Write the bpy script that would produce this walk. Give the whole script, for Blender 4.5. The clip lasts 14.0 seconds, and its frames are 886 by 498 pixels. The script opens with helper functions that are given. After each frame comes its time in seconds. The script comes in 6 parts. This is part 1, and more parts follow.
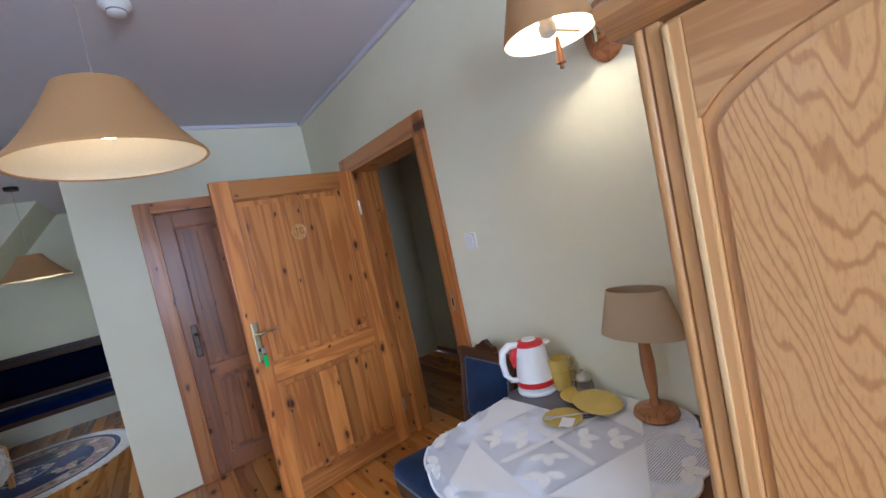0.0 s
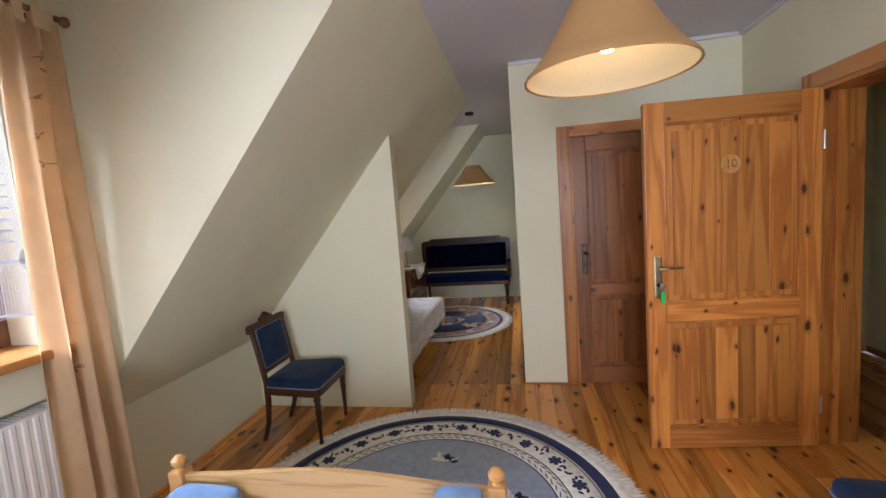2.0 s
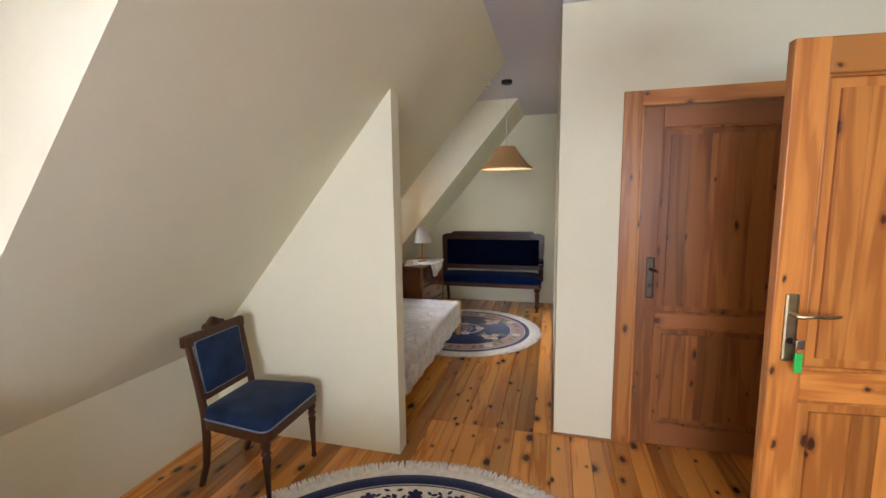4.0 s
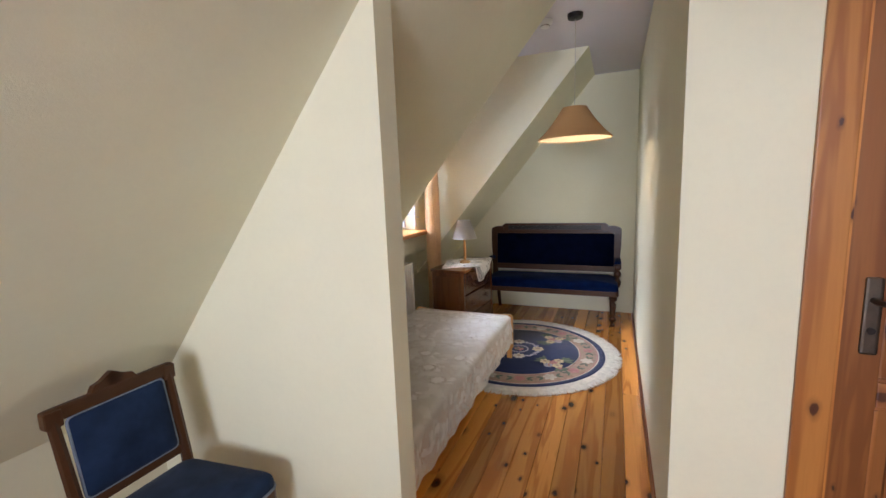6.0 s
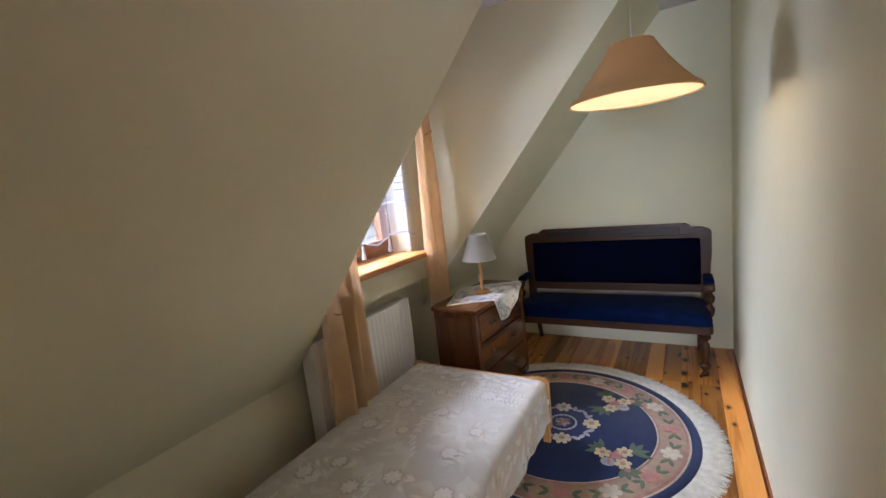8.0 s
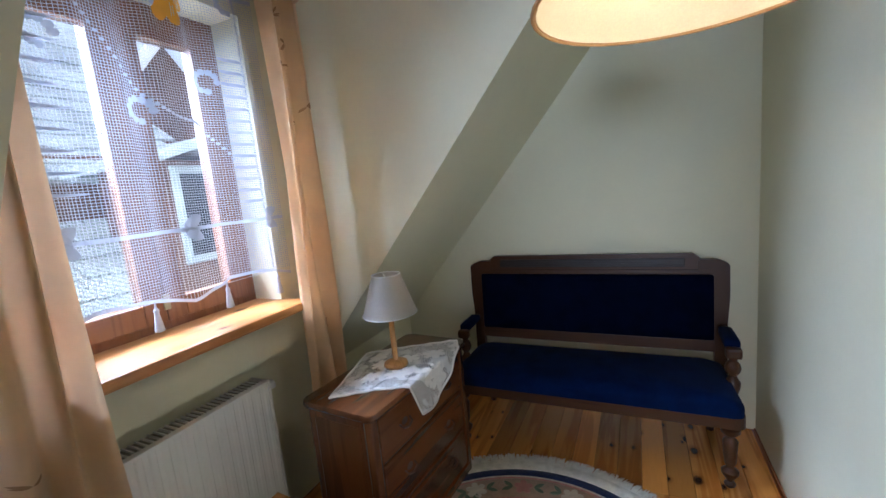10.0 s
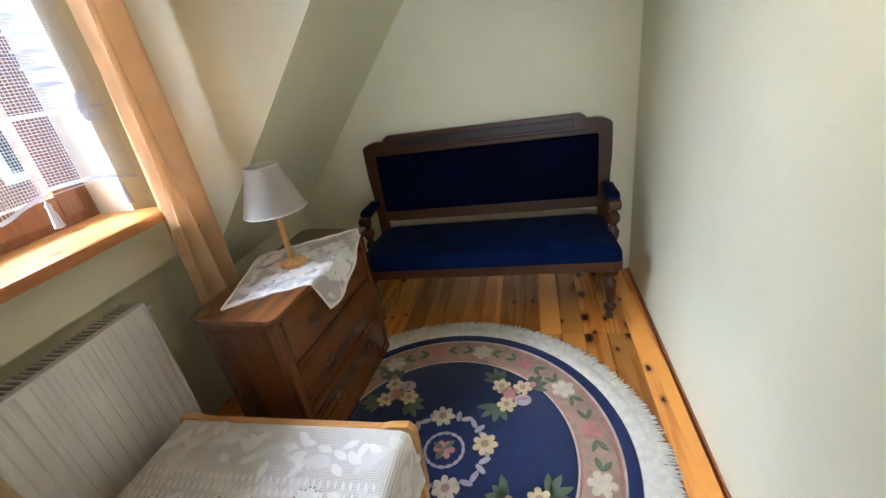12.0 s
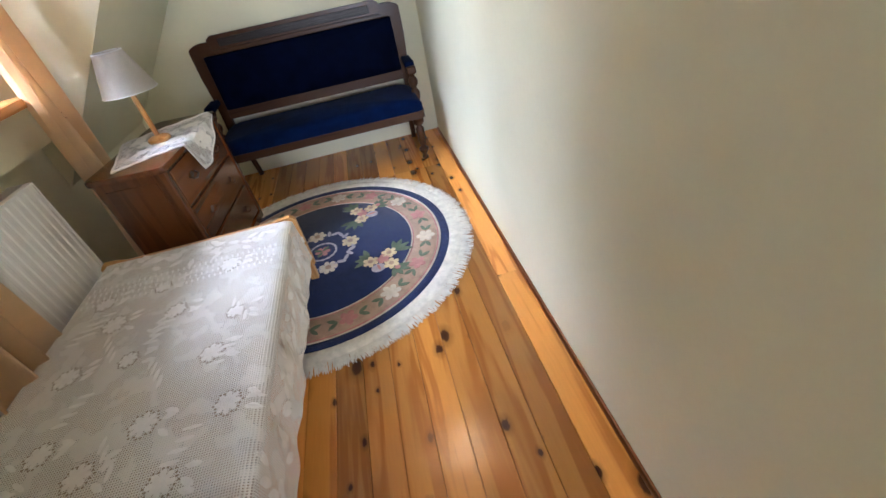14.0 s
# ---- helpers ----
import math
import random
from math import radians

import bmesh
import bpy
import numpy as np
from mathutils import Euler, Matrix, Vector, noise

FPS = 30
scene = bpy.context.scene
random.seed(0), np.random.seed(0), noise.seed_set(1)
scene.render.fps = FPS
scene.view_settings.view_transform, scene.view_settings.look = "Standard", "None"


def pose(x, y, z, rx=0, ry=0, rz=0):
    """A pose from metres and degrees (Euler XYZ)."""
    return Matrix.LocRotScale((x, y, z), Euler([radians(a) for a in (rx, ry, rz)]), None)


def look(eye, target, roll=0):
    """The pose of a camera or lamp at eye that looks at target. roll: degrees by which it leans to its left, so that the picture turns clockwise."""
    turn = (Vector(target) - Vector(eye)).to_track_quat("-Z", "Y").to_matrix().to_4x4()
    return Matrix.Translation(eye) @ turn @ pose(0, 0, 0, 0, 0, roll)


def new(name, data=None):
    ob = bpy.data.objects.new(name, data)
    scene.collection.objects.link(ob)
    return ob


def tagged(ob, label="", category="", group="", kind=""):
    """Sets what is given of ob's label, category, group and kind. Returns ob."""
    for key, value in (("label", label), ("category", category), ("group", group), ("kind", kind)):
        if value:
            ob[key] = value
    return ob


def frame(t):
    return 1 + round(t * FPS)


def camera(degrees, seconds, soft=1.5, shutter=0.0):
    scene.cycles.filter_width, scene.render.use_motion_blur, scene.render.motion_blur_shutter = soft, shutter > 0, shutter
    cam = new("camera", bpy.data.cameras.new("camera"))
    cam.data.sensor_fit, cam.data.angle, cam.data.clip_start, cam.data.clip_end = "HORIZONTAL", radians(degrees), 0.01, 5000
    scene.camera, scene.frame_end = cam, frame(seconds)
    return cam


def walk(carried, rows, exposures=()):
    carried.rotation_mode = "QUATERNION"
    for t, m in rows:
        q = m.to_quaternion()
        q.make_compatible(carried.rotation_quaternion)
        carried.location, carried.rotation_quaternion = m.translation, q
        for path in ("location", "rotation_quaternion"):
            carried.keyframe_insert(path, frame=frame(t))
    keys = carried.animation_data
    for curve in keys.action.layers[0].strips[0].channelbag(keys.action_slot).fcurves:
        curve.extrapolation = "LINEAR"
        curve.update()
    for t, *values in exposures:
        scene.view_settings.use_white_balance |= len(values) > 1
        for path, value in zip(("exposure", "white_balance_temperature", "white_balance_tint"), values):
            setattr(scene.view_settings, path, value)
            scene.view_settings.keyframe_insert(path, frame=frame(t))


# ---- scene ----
cam = camera(93.8, 14.0)
PATH = [
    (0, (0.415, 0.145, 1.502), (1.555, 1.784, 1.376), -12.1),
    (0.5, (0.353, 0.126, 1.515), (1.18, 1.944, 1.401), -11.6),
    (1, (0.258, 0.144, 1.522), (0.688, 2.094, 1.406), -9.8),
    (1.5, (0.172, 0.17, 1.513), (0.109, 2.164, 1.371), -7.4),
    (2, (0.069, 0.311, 1.516), (-0.295, 2.268, 1.32), -4.3),
    (2.5, (-0.007, 0.549, 1.513), (-0.353, 2.504, 1.267), -0.8),
    (3, (-0.055, 0.756, 1.52), (-0.382, 2.714, 1.28), 0.2),
    (4.3, (0.035, 1.255, 1.49), (-0.545, 3.155, 1.242), -1.5),
    (5.5, (-0.022, 1.779, 1.455), (-0.766, 3.617, 1.191), -3.3),
    (6, (-0.144, 2.133, 1.456), (-0.91, 3.958, 1.169), -2.2),
    (6.5, (-0.162, 2.444, 1.477), (-1.04, 4.222, 1.209), -5.7),
    (7, (-0.129, 2.733, 1.488), (-1.143, 4.426, 1.166), -6.7),
    (9.5, (-0.508, 4.216, 1.523), (-1.448, 5.963, 1.268), -6.4),
    (10, (-0.513, 4.461, 1.502), (-1.365, 6.245, 1.202), -5.5),
    (10.5, (-0.473, 4.678, 1.51), (-1.312, 6.458, 1.154), -6.2),
    (11, (-0.454, 4.751, 1.504), (-1.264, 6.528, 1.074), -6.7),
    (11.5, (-0.474, 4.738, 1.481), (-1.174, 6.514, 0.884), -7.1),
    (12, (-0.52, 4.568, 1.439), (-0.959, 6.319, 0.577), -9.2),
    (12.5, (-0.529, 4.377, 1.395), (-0.708, 6.062, 0.332), -9.8),
    (13, (-0.504, 4.149, 1.388), (-0.552, 5.799, 0.259), -9.5),
    (13.5, (-0.454, 3.889, 1.367), (-0.436, 5.531, 0.225), -9.9),
    (14, (-0.431, 3.668, 1.336), (-0.287, 5.25, 0.121), -12.0),
]
walk(cam, [(t, look(eye, target, roll)) for t, eye, target, roll in PATH],
     exposures=[(0.0, -0.3, 5100, 19), (1.5, -0.05, 5700, 20), (2.5, -0.3, 6400, 23), (3.0, -0.1, 6400, 23), (5.5, 0.45, 6150, 23), (7.0, 0.3, 6100, 24), (9.5, 0.35, 5300, 19),
                (10.0, 0.15, 5250, 18), (11.0, 0.25, 5850, 16), (12.0, 0.6, 5900, 16), (12.5, 0.68, 5600, 19), (13.0, 0.9, 5600, 19), (13.5, 0.9, 5600, 19), (14.0, 0.9, 5700, 19)])

# ---- world, sun, lamps ----
world = bpy.data.worlds.new("sky")
scene.world = world
world.use_nodes = True
wn = world.node_tree.nodes
sky = wn.new("ShaderNodeTexSky")
sky.sky_type = "NISHITA"
sky.sun_disc = False
sky.sun_elevation, sky.sun_rotation = radians(52), radians(135)
sky.air_density, sky.dust_density = 1.0, 4.0
wn["Background"].inputs["Strength"].default_value = 0.11
cloud = wn.new("ShaderNodeMix")   # an even overcast veil over the clear sky
cloud.data_type, cloud.blend_type = "RGBA", "ADD"
cloud.inputs[0].default_value = 1.0
cloud.inputs[7].default_value = (8.0, 8.4, 8.8, 1)
world.node_tree.links.new(sky.outputs["Color"], cloud.inputs[6])
world.node_tree.links.new(cloud.outputs[2], wn["Background"].inputs["Color"])
SUN_STRENGTH, WINDOW_WATTS, SKY_WATTS, GABLE_WATTS, PENDANT_WATTS, SCONCE_WATTS = 1.0, 325.0, 1750.0, 140.0, 1.9, 7.0
DAYLIGHT = (0.80, 0.91, 1.0)
sun = new("sun", bpy.data.lights.new("sun", "SUN"))
sun.data.energy, sun.data.angle, sun.data.color = SUN_STRENGTH, radians(20), (1.0, 0.96, 0.9)
sun.matrix_world = look((5, -5, 9), (0, 0, 0))

# ---- plan ----
X_RIGHT = 1.70      # wall with the open door
X_CORR = 0.055      # wall of the narrow bedroom
X_KNEE = -2.09      # knee wall under the roof
X_WIN = -1.97       # inner face of the dormer fronts
Y_BACK, Y_DOOR, Y_PART, Y_SOFA = -2.4, 3.72, 3.28, 7.07
CEIL = 2.6
SLOPE_TOP = -0.38   # x at which the roof slope meets the ceiling
KNEE_TOP = 0.575
DORMERS = ((0.67, 1.92, 0.08, 2.314), (4.72, 6.03, 0.085, 2.262))   # from, to, lift of the window, its head


# ---- materials ----
def material(name):
    m = bpy.data.materials.new(name)
    m.use_nodes = True
    return m, m.node_tree.nodes, m.node_tree.links, m.node_tree.nodes["Principled BSDF"]


def mapped(nodes, links, scale=(1, 1, 1), source="Object", rotation=(0, 0, 0)):
    tc = nodes.new("ShaderNodeTexCoord")
    mp = nodes.new("ShaderNodeMapping")
    mp.inputs["Scale"].default_value = scale
    mp.inputs["Rotation"].default_value = rotation
    links.new(tc.outputs[source], mp.inputs["Vector"])
    return mp.outputs["Vector"]


def noise_tex(nodes, links, vec, scale, detail=4.0, rough=0.55, distortion=0.0):
    n = nodes.new("ShaderNodeTexNoise")
    n.inputs["Scale"].default_value = scale
    n.inputs["Detail"].default_value = detail
    n.inputs["Roughness"].default_value = rough
    n.inputs["Distortion"].default_value = distortion
    links.new(vec, n.inputs["Vector"])
    return n.outputs["Fac"]


def ramp(nodes, links, fac, stops, interpolation="LINEAR"):
    r = nodes.new("ShaderNodeValToRGB")
    r.color_ramp.interpolation = interpolation
    e = r.color_ramp.elements
    while len(e) < len(stops):
        e.new(0.5)
    for el, (p, c) in zip(e, stops):
        el.position = p
        el.color = (*c, 1) if len(c) == 3 else c
    links.new(fac, r.inputs["Fac"])
    return r.outputs["Color"]


def mixed(nodes, links, fac, a, b, mode="MIX"):
    m = nodes.new("ShaderNodeMix")
    m.data_type, m.blend_type = "RGBA", mode
    for sock, v in ((m.inputs[0], fac), (m.inputs[6], a), (m.inputs[7], b)):
        if isinstance(v, (int, float)):
            sock.default_value = v
        elif isinstance(v, tuple):
            sock.default_value = (*v, 1)
        else:
            links.new(v, sock)
    return m.outputs[2]


def bumped(nodes, links, bsdf, height, strength=0.2, distance=0.01):
    b = nodes.new("ShaderNodeBump")
    b.inputs["Strength"].default_value = strength
    b.inputs["Distance"].default_value = distance
    links.new(height, b.inputs["Height"])
    links.new(b.outputs["Normal"], bsdf.inputs["Normal"])


def plain(name, colour, rough=0.5, metal=0.0, vary=0.12, scale=12.0, bump=0.1, bump_scale=90.0, sheen=0.0):
    """A paint, cloth or metal with cloudy variation and a fine relief."""
    m, n, l, b = material(name)
    v = mapped(n, l)
    dark = tuple(c * (1 - vary) for c in colour)
    light = tuple(min(1, c * (1 + vary)) for c in colour)
    l.new(ramp(n, l, noise_tex(n, l, v, scale), [(0.3, dark), (0.7, light)]), b.inputs["Base Color"])
    b.inputs["Roughness"].default_value = rough
    b.inputs["Metallic"].default_value = metal
    if sheen:
        b.inputs["Sheen Weight"].default_value = sheen
        b.inputs["Sheen Roughness"].default_value = 0.4
    if bump:
        bumped(n, l, b, noise_tex(n, l, v, bump_scale, 3), bump, 0.004)
    return m


def wood(name, light, dark, knot, axis=2, rough=0.35, grain=1.0, knots=True, coat=0.0, vary=0.25, lines=30.0, odds=0.3):
    """Softwood or oak with rings along one axis, knots and a tone of its own for each board."""
    m, n, l, b = material(name)
    tc = n.new("ShaderNodeTexCoord")
    info = n.new("ShaderNodeObjectInfo")
    off = n.new("ShaderNodeVectorMath")
    off.operation = "MULTIPLY_ADD"
    l.new(info.outputs["Random"], off.inputs[0])
    off.inputs[1].default_value = (37.0, 53.0, 71.0)
    l.new(tc.outputs["Object"], off.inputs[2])
    mp = n.new("ShaderNodeMapping")
    s = [1.0, 1.0, 1.0]
    s[axis] = 0.07
    mp.inputs["Scale"].default_value = s
    l.new(off.outputs[0], mp.inputs["Vector"])
    v = mp.outputs["Vector"]
    broad = noise_tex(n, l, v, 14 * grain, 3, 0.5, 0.6)
    w = n.new("ShaderNodeMath")
    w.operation = "SINE"
    k = n.new("ShaderNodeMath")
    k.operation = "MULTIPLY"
    k.inputs[1].default_value = lines
    l.new(broad, k.inputs[0])
    l.new(k.outputs[0], w.inputs[0])
    rings = ramp(n, l, w.outputs[0], [(0.0, light), (0.55, tuple(0.6 * a + 0.4 * c for a, c in zip(light, dark))), (0.95, dark)])
    fine = noise_tex(n, l, v, 160 * grain, 2)
    col = mixed(n, l, ramp(n, l, fine, [(0.35, (0, 0, 0)), (0.8, (0.22, 0.22, 0.22))]), rings, dark)
    tone = n.new("ShaderNodeMapRange")
    tone.inputs["To Min"].default_value, tone.inputs["To Max"].default_value = 1 - vary, 1 + vary * 0.6
    l.new(info.outputs["Random"], tone.inputs["Value"])
    hsv = n.new("ShaderNodeHueSaturation")
    l.new(tone.outputs[0], hsv.inputs["Value"])
    l.new(col, hsv.inputs["Color"])
    col = hsv.outputs["Color"]
    if knots:
        sep3 = n.new("ShaderNodeSeparateXYZ")
        l.new(off.outputs[0], sep3.inputs[0])
        flat = n.new("ShaderNodeCombineXYZ")
        l.new(sep3.outputs[0], flat.inputs[0])
        l.new(sep3.outputs[1 if axis == 1 else 2], flat.inputs[1])
        mk = n.new("ShaderNodeMapping")
        mk.inputs["Scale"].default_value = {0: (4.6, 6.4, 1), 1: (7.4, 4.4, 1), 2: (8.6, 4.0, 1)}[axis]
        l.new(flat.outputs[0], mk.inputs["Vector"])
        vor = n.new("ShaderNodeTexVoronoi")
        vor.voronoi_dimensions = "2D"
        vor.inputs["Scale"].default_value = 1.0
        wob = noise_tex(n, l, mk.outputs["Vector"], 6.0, 2)
        l.new(mixed(n, l, 0.12, mk.outputs["Vector"], wob, "ADD"), vor.inputs["Vector"])
        sep = n.new("ShaderNodeSeparateColor")
        l.new(vor.outputs["Color"], sep.inputs[0])
        size = n.new("ShaderNodeMapRange")
        size.inputs["To Min"].default_value, size.inputs["To Max"].default_value = (0.55, 2.0) if axis == 1 else (0.8, 2.7)
        l.new(sep.outputs[1], size.inputs["Value"])
        dist = n.new("ShaderNodeMath")
        dist.operation = "MULTIPLY"
        l.new(vor.outputs["Distance"], dist.inputs[0])
        l.new(size.outputs[0], dist.inputs[1])
        kc = ramp(n, l, dist.outputs[0], [(0.0, (1, 1, 1)), (0.075, (0.95, 0.95, 0.95)), (0.105, (0.4, 0.4, 0.4)), (0.22, (0, 0, 0))])
        few = ramp(n, l, sep.outputs[0], [(0.0, (1, 1, 1)), (odds, (1, 1, 1)), (odds + 0.02, (0, 0, 0))])
        col = mixed(n, l, mixed(n, l, 1.0, kc, few, "MULTIPLY"), col, knot)
    l.new(col, b.inputs["Base Color"])
    b.inputs["Roughness"].default_value = rough
    b.inputs["Coat Weight"].default_value = coat
    b.inputs["Coat Roughness"].default_value = 0.18
    bumped(n, l, b, fine, 0.12, 0.002)
    return m


def flame_oak():
    """Flat-sawn oak veneer: thin jagged flames of darker grain on a pale orange ground."""
    m, n, l, b = material("oak_flame")
    info = n.new("ShaderNodeObjectInfo")
    tc = n.new("ShaderNodeTexCoord")
    off = n.new("ShaderNodeVectorMath")
    off.operation = "MULTIPLY_ADD"
    l.new(info.outputs["Random"], off.inputs[0])
    off.inputs[1].default_value = (19.0, 23.0, 31.0)
    l.new(tc.outputs["Object"], off.inputs[2])
    mp = n.new("ShaderNodeMapping")
    mp.inputs["Scale"].default_value = (1, 1, 0.2)
    l.new(off.outputs[0], mp.inputs["Vector"])
    v = mp.outputs["Vector"]
    broad = noise_tex(n, l, v, 9.0, 2, 0.5)
    jag = noise_tex(n, l, v, 90, 3, 0.6)
    sep = n.new("ShaderNodeSeparateXYZ")
    l.new(tc.outputs["Object"], sep.inputs[0])

    def calc(operation, *args):
        m2 = n.new("ShaderNodeMath")
        m2.operation = operation
        for sock, v2 in zip(m2.inputs, args):
            if isinstance(v2, (int, float)):
                sock.default_value = v2
            else:
                l.new(v2, sock)
        return m2.outputs[0]
    across = calc("ADD", sep.outputs[1], 0.36)
    bow = calc("MULTIPLY", calc("MULTIPLY", across, across), -16.0)
    arch = calc("MULTIPLY_ADD", sep.outputs[2], 1.9, bow)      # nested arches up the board
    arch = calc("MULTIPLY_ADD", broad, 1.5, arch)
    arch = calc("MULTIPLY_ADD", jag, 0.055, arch)
    k = n.new("ShaderNodeMath")
    k.operation = "MULTIPLY"
    k.inputs[1].default_value = 52.0
    l.new(arch, k.inputs[0])
    w = n.new("ShaderNodeMath")
    w.operation = "SINE"
    l.new(k.outputs[0], w.inputs[0])
    light, dark = (0.64, 0.36, 0.135), (0.48, 0.24, 0.08)
    rings = ramp(n, l, w.outputs[0], [(0.0, light), (0.55, (0.62, 0.345, 0.125)), (0.95, dark)])
    pores = noise_tex(n, l, v, 190, 2)
    col = mixed(n, l, ramp(n, l, pores, [(0.5, (0, 0, 0)), (0.75, (0.35, 0.35, 0.35))]), rings, (0.33, 0.14, 0.04))
    l.new(col, b.inputs["Base Color"])
    b.inputs["Roughness"].default_value = 0.38
    b.inputs["Coat Weight"].default_value = 0.2
    b.inputs["Coat Roughness"].default_value = 0.18
    bumped(n, l, b, pores, 0.12, 0.002)
    return m


def plaster(name, colour, mottled=0.04, bump=0.12):
    m, n, l, b = material(name)
    v = mapped(n, l)
    big = ramp(n, l, noise_tex(n, l, v, 1.3, 5, 0.6), [(0.3, tuple(c * (1 - mottled) for c in colour)), (0.7, tuple(min(1, c * (1 + mottled)) for c in colour))])
    l.new(mixed(n, l, ramp(n, l, noise_tex(n, l, v, 55, 3), [(0.4, (0, 0, 0)), (0.75, (0.12, 0.12, 0.12))]), big, tuple(c * 0.86 for c in colour)), b.inputs["Base Color"])
    b.inputs["Roughness"].default_value = 0.85
    bumped(n, l, b, noise_tex(n, l, v, 130, 4, 0.7), bump, 0.004)
    return m


WALL = plaster("wall_paint", (0.80, 0.77, 0.575))
CEILING = plaster("ceiling_paint", (0.70, 0.68, 0.72), 0.02)
PINE_FLOOR = wood("pine_boards", (0.72, 0.30, 0.055), (0.52, 0.18, 0.028), (0.05, 0.013, 0.005), 1, 0.24, 0.8, True, 0.25, 0.5, 18.0, 0.56)
PINE_DOOR = wood("pine_door", (0.62, 0.25, 0.052), (0.43, 0.145, 0.028), (0.06, 0.015, 0.006), 2, 0.4, 0.8, True, 0.12, 0.34, 15.0, 0.42)
PINE_DOOR_X = wood("pine_rail", (0.62, 0.25, 0.052), (0.43, 0.145, 0.028), (0.06, 0.015, 0.006), 0, 0.4, 0.8, True, 0.12, 0.34, 15.0, 0.5)
PINE_DOOR_Y = wood("pine_sill", (0.56, 0.245, 0.07), (0.46, 0.18, 0.045), (0.12, 0.035, 0.012), 1, 0.35, 0.9, True, 0.2, 0.12, 12.0)
PINE_DARK = wood("pine_brown_door", (0.38, 0.14, 0.034), (0.26, 0.085, 0.02), (0.05, 0.014, 0.007), 2, 0.4, 0.8, True, 0.12, 0.32, 14.0, 0.5)
PINE_DARK_X = wood("pine_brown_rail", (0.37, 0.135, 0.038), (0.28, 0.092, 0.024), (0.07, 0.02, 0.01), 0, 0.4, 0.7, True, 0.12, 0.2, 9.0, 0.45)
OAK = wood("oak_straight", (0.62, 0.345, 0.125), (0.50, 0.245, 0.08), (0.3, 0.1, 0.03), 2, 0.36, 2.2, False, 0.2, 0.06, 10.0)
BEECH = wood("beech", (0.62, 0.32, 0.10), (0.48, 0.22, 0.06), (0.3, 0.1, 0.03), 2, 0.35, 1.6, False, 0.3, 0.06)
BEECH_DARK = wood("reddish_beech", (0.42, 0.17, 0.05), (0.28, 0.10, 0.03), (0.2, 0.06, 0.02), 2, 0.3, 1.6, False, 0.4, 0.06)
BEECH_X = wood("beech_board", (0.62, 0.32, 0.10), (0.48, 0.22, 0.06), (0.3, 0.1, 0.03), 0, 0.35, 1.6, False, 0.3, 0.06)
WALNUT = wood("walnut_stained", (0.062, 0.023, 0.0075), (0.034, 0.012, 0.004), (0.03, 0.01, 0.006), 2, 0.4, 1.6, False, 0.12, 0.1, 10.0)
WALNUT_X = wood("walnut_rail", (0.062, 0.023, 0.0075), (0.034, 0.012, 0.004), (0.03, 0.01, 0.006), 0, 0.4, 1.6, False, 0.12, 0.1, 10.0)
for stain in (WALNUT, WALNUT_X):
    stain.node_tree.nodes["Principled BSDF"].inputs["Specular IOR Level"].default_value = 0.25
CHEST = wood("chest_wood", (0.145, 0.050, 0.0145), (0.098, 0.032, 0.0095), (0.04, 0.012, 0.006), 2, 0.26, 1.0, False, 0.45, 0.1, 13.0)
CHEST_Y = wood("chest_board", (0.145, 0.050, 0.0145), (0.098, 0.032, 0.0095), (0.04, 0.012, 0.006), 1, 0.24, 1.0, False, 0.5, 0.1, 13.0)
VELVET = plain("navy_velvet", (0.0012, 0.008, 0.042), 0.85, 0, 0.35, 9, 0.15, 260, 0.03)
# The seat's navy velvet again, with the upright pile's shade put into its colour.
VELVET_BACK_SHADED = plain("navy_velvet_shaded", (0.0005, 0.0022, 0.013), 0.9, 0, 0.35, 9, 0.15, 260, 0.01)
PLUSH = plain("blue_plush", (0.016, 0.030, 0.070), 0.85, 0, 0.3, 9, 0.15, 260, 0.12)
for cloth in (VELVET, VELVET_BACK_SHADED, PLUSH):
    cloth.node_tree.nodes["Principled BSDF"].inputs["Specular IOR Level"].default_value = 0.06
PIPING = plain("grey_piping", (0.17, 0.21, 0.28), 0.8, 0, 0.1, 40, 0.2, 300)
STEEL = plain("brushed_steel", (0.55, 0.53, 0.48), 0.3, 1.0, 0.1, 30, 0.03)
BRASS = plain("old_brass", (0.42, 0.36, 0.22), 0.38, 1.0, 0.15, 30, 0.05)
BRONZE = plain("dark_bronze", (0.10, 0.075, 0.055), 0.45, 0.7, 0.2, 30, 0.05)
GREEN = plain("green_plastic", (0.02, 0.55, 0.10), 0.4)
WHITE_PLASTIC = plain("white_plastic", (0.82, 0.82, 0.80), 0.35, 0, 0.02, 8, 0)
RED_PLASTIC = plain("red_plastic", (0.62, 0.02, 0.02), 0.3, 0, 0.05, 8, 0)
DARK_METAL = plain("dark_metal", (0.03, 0.025, 0.022), 0.4, 0.6)
RADIATOR = plain("radiator_enamel", (0.88, 0.87, 0.84), 0.4, 0, 0.03, 6, 0)
GRILLE = plain("grille", (0.25, 0.24, 0.22), 0.5)


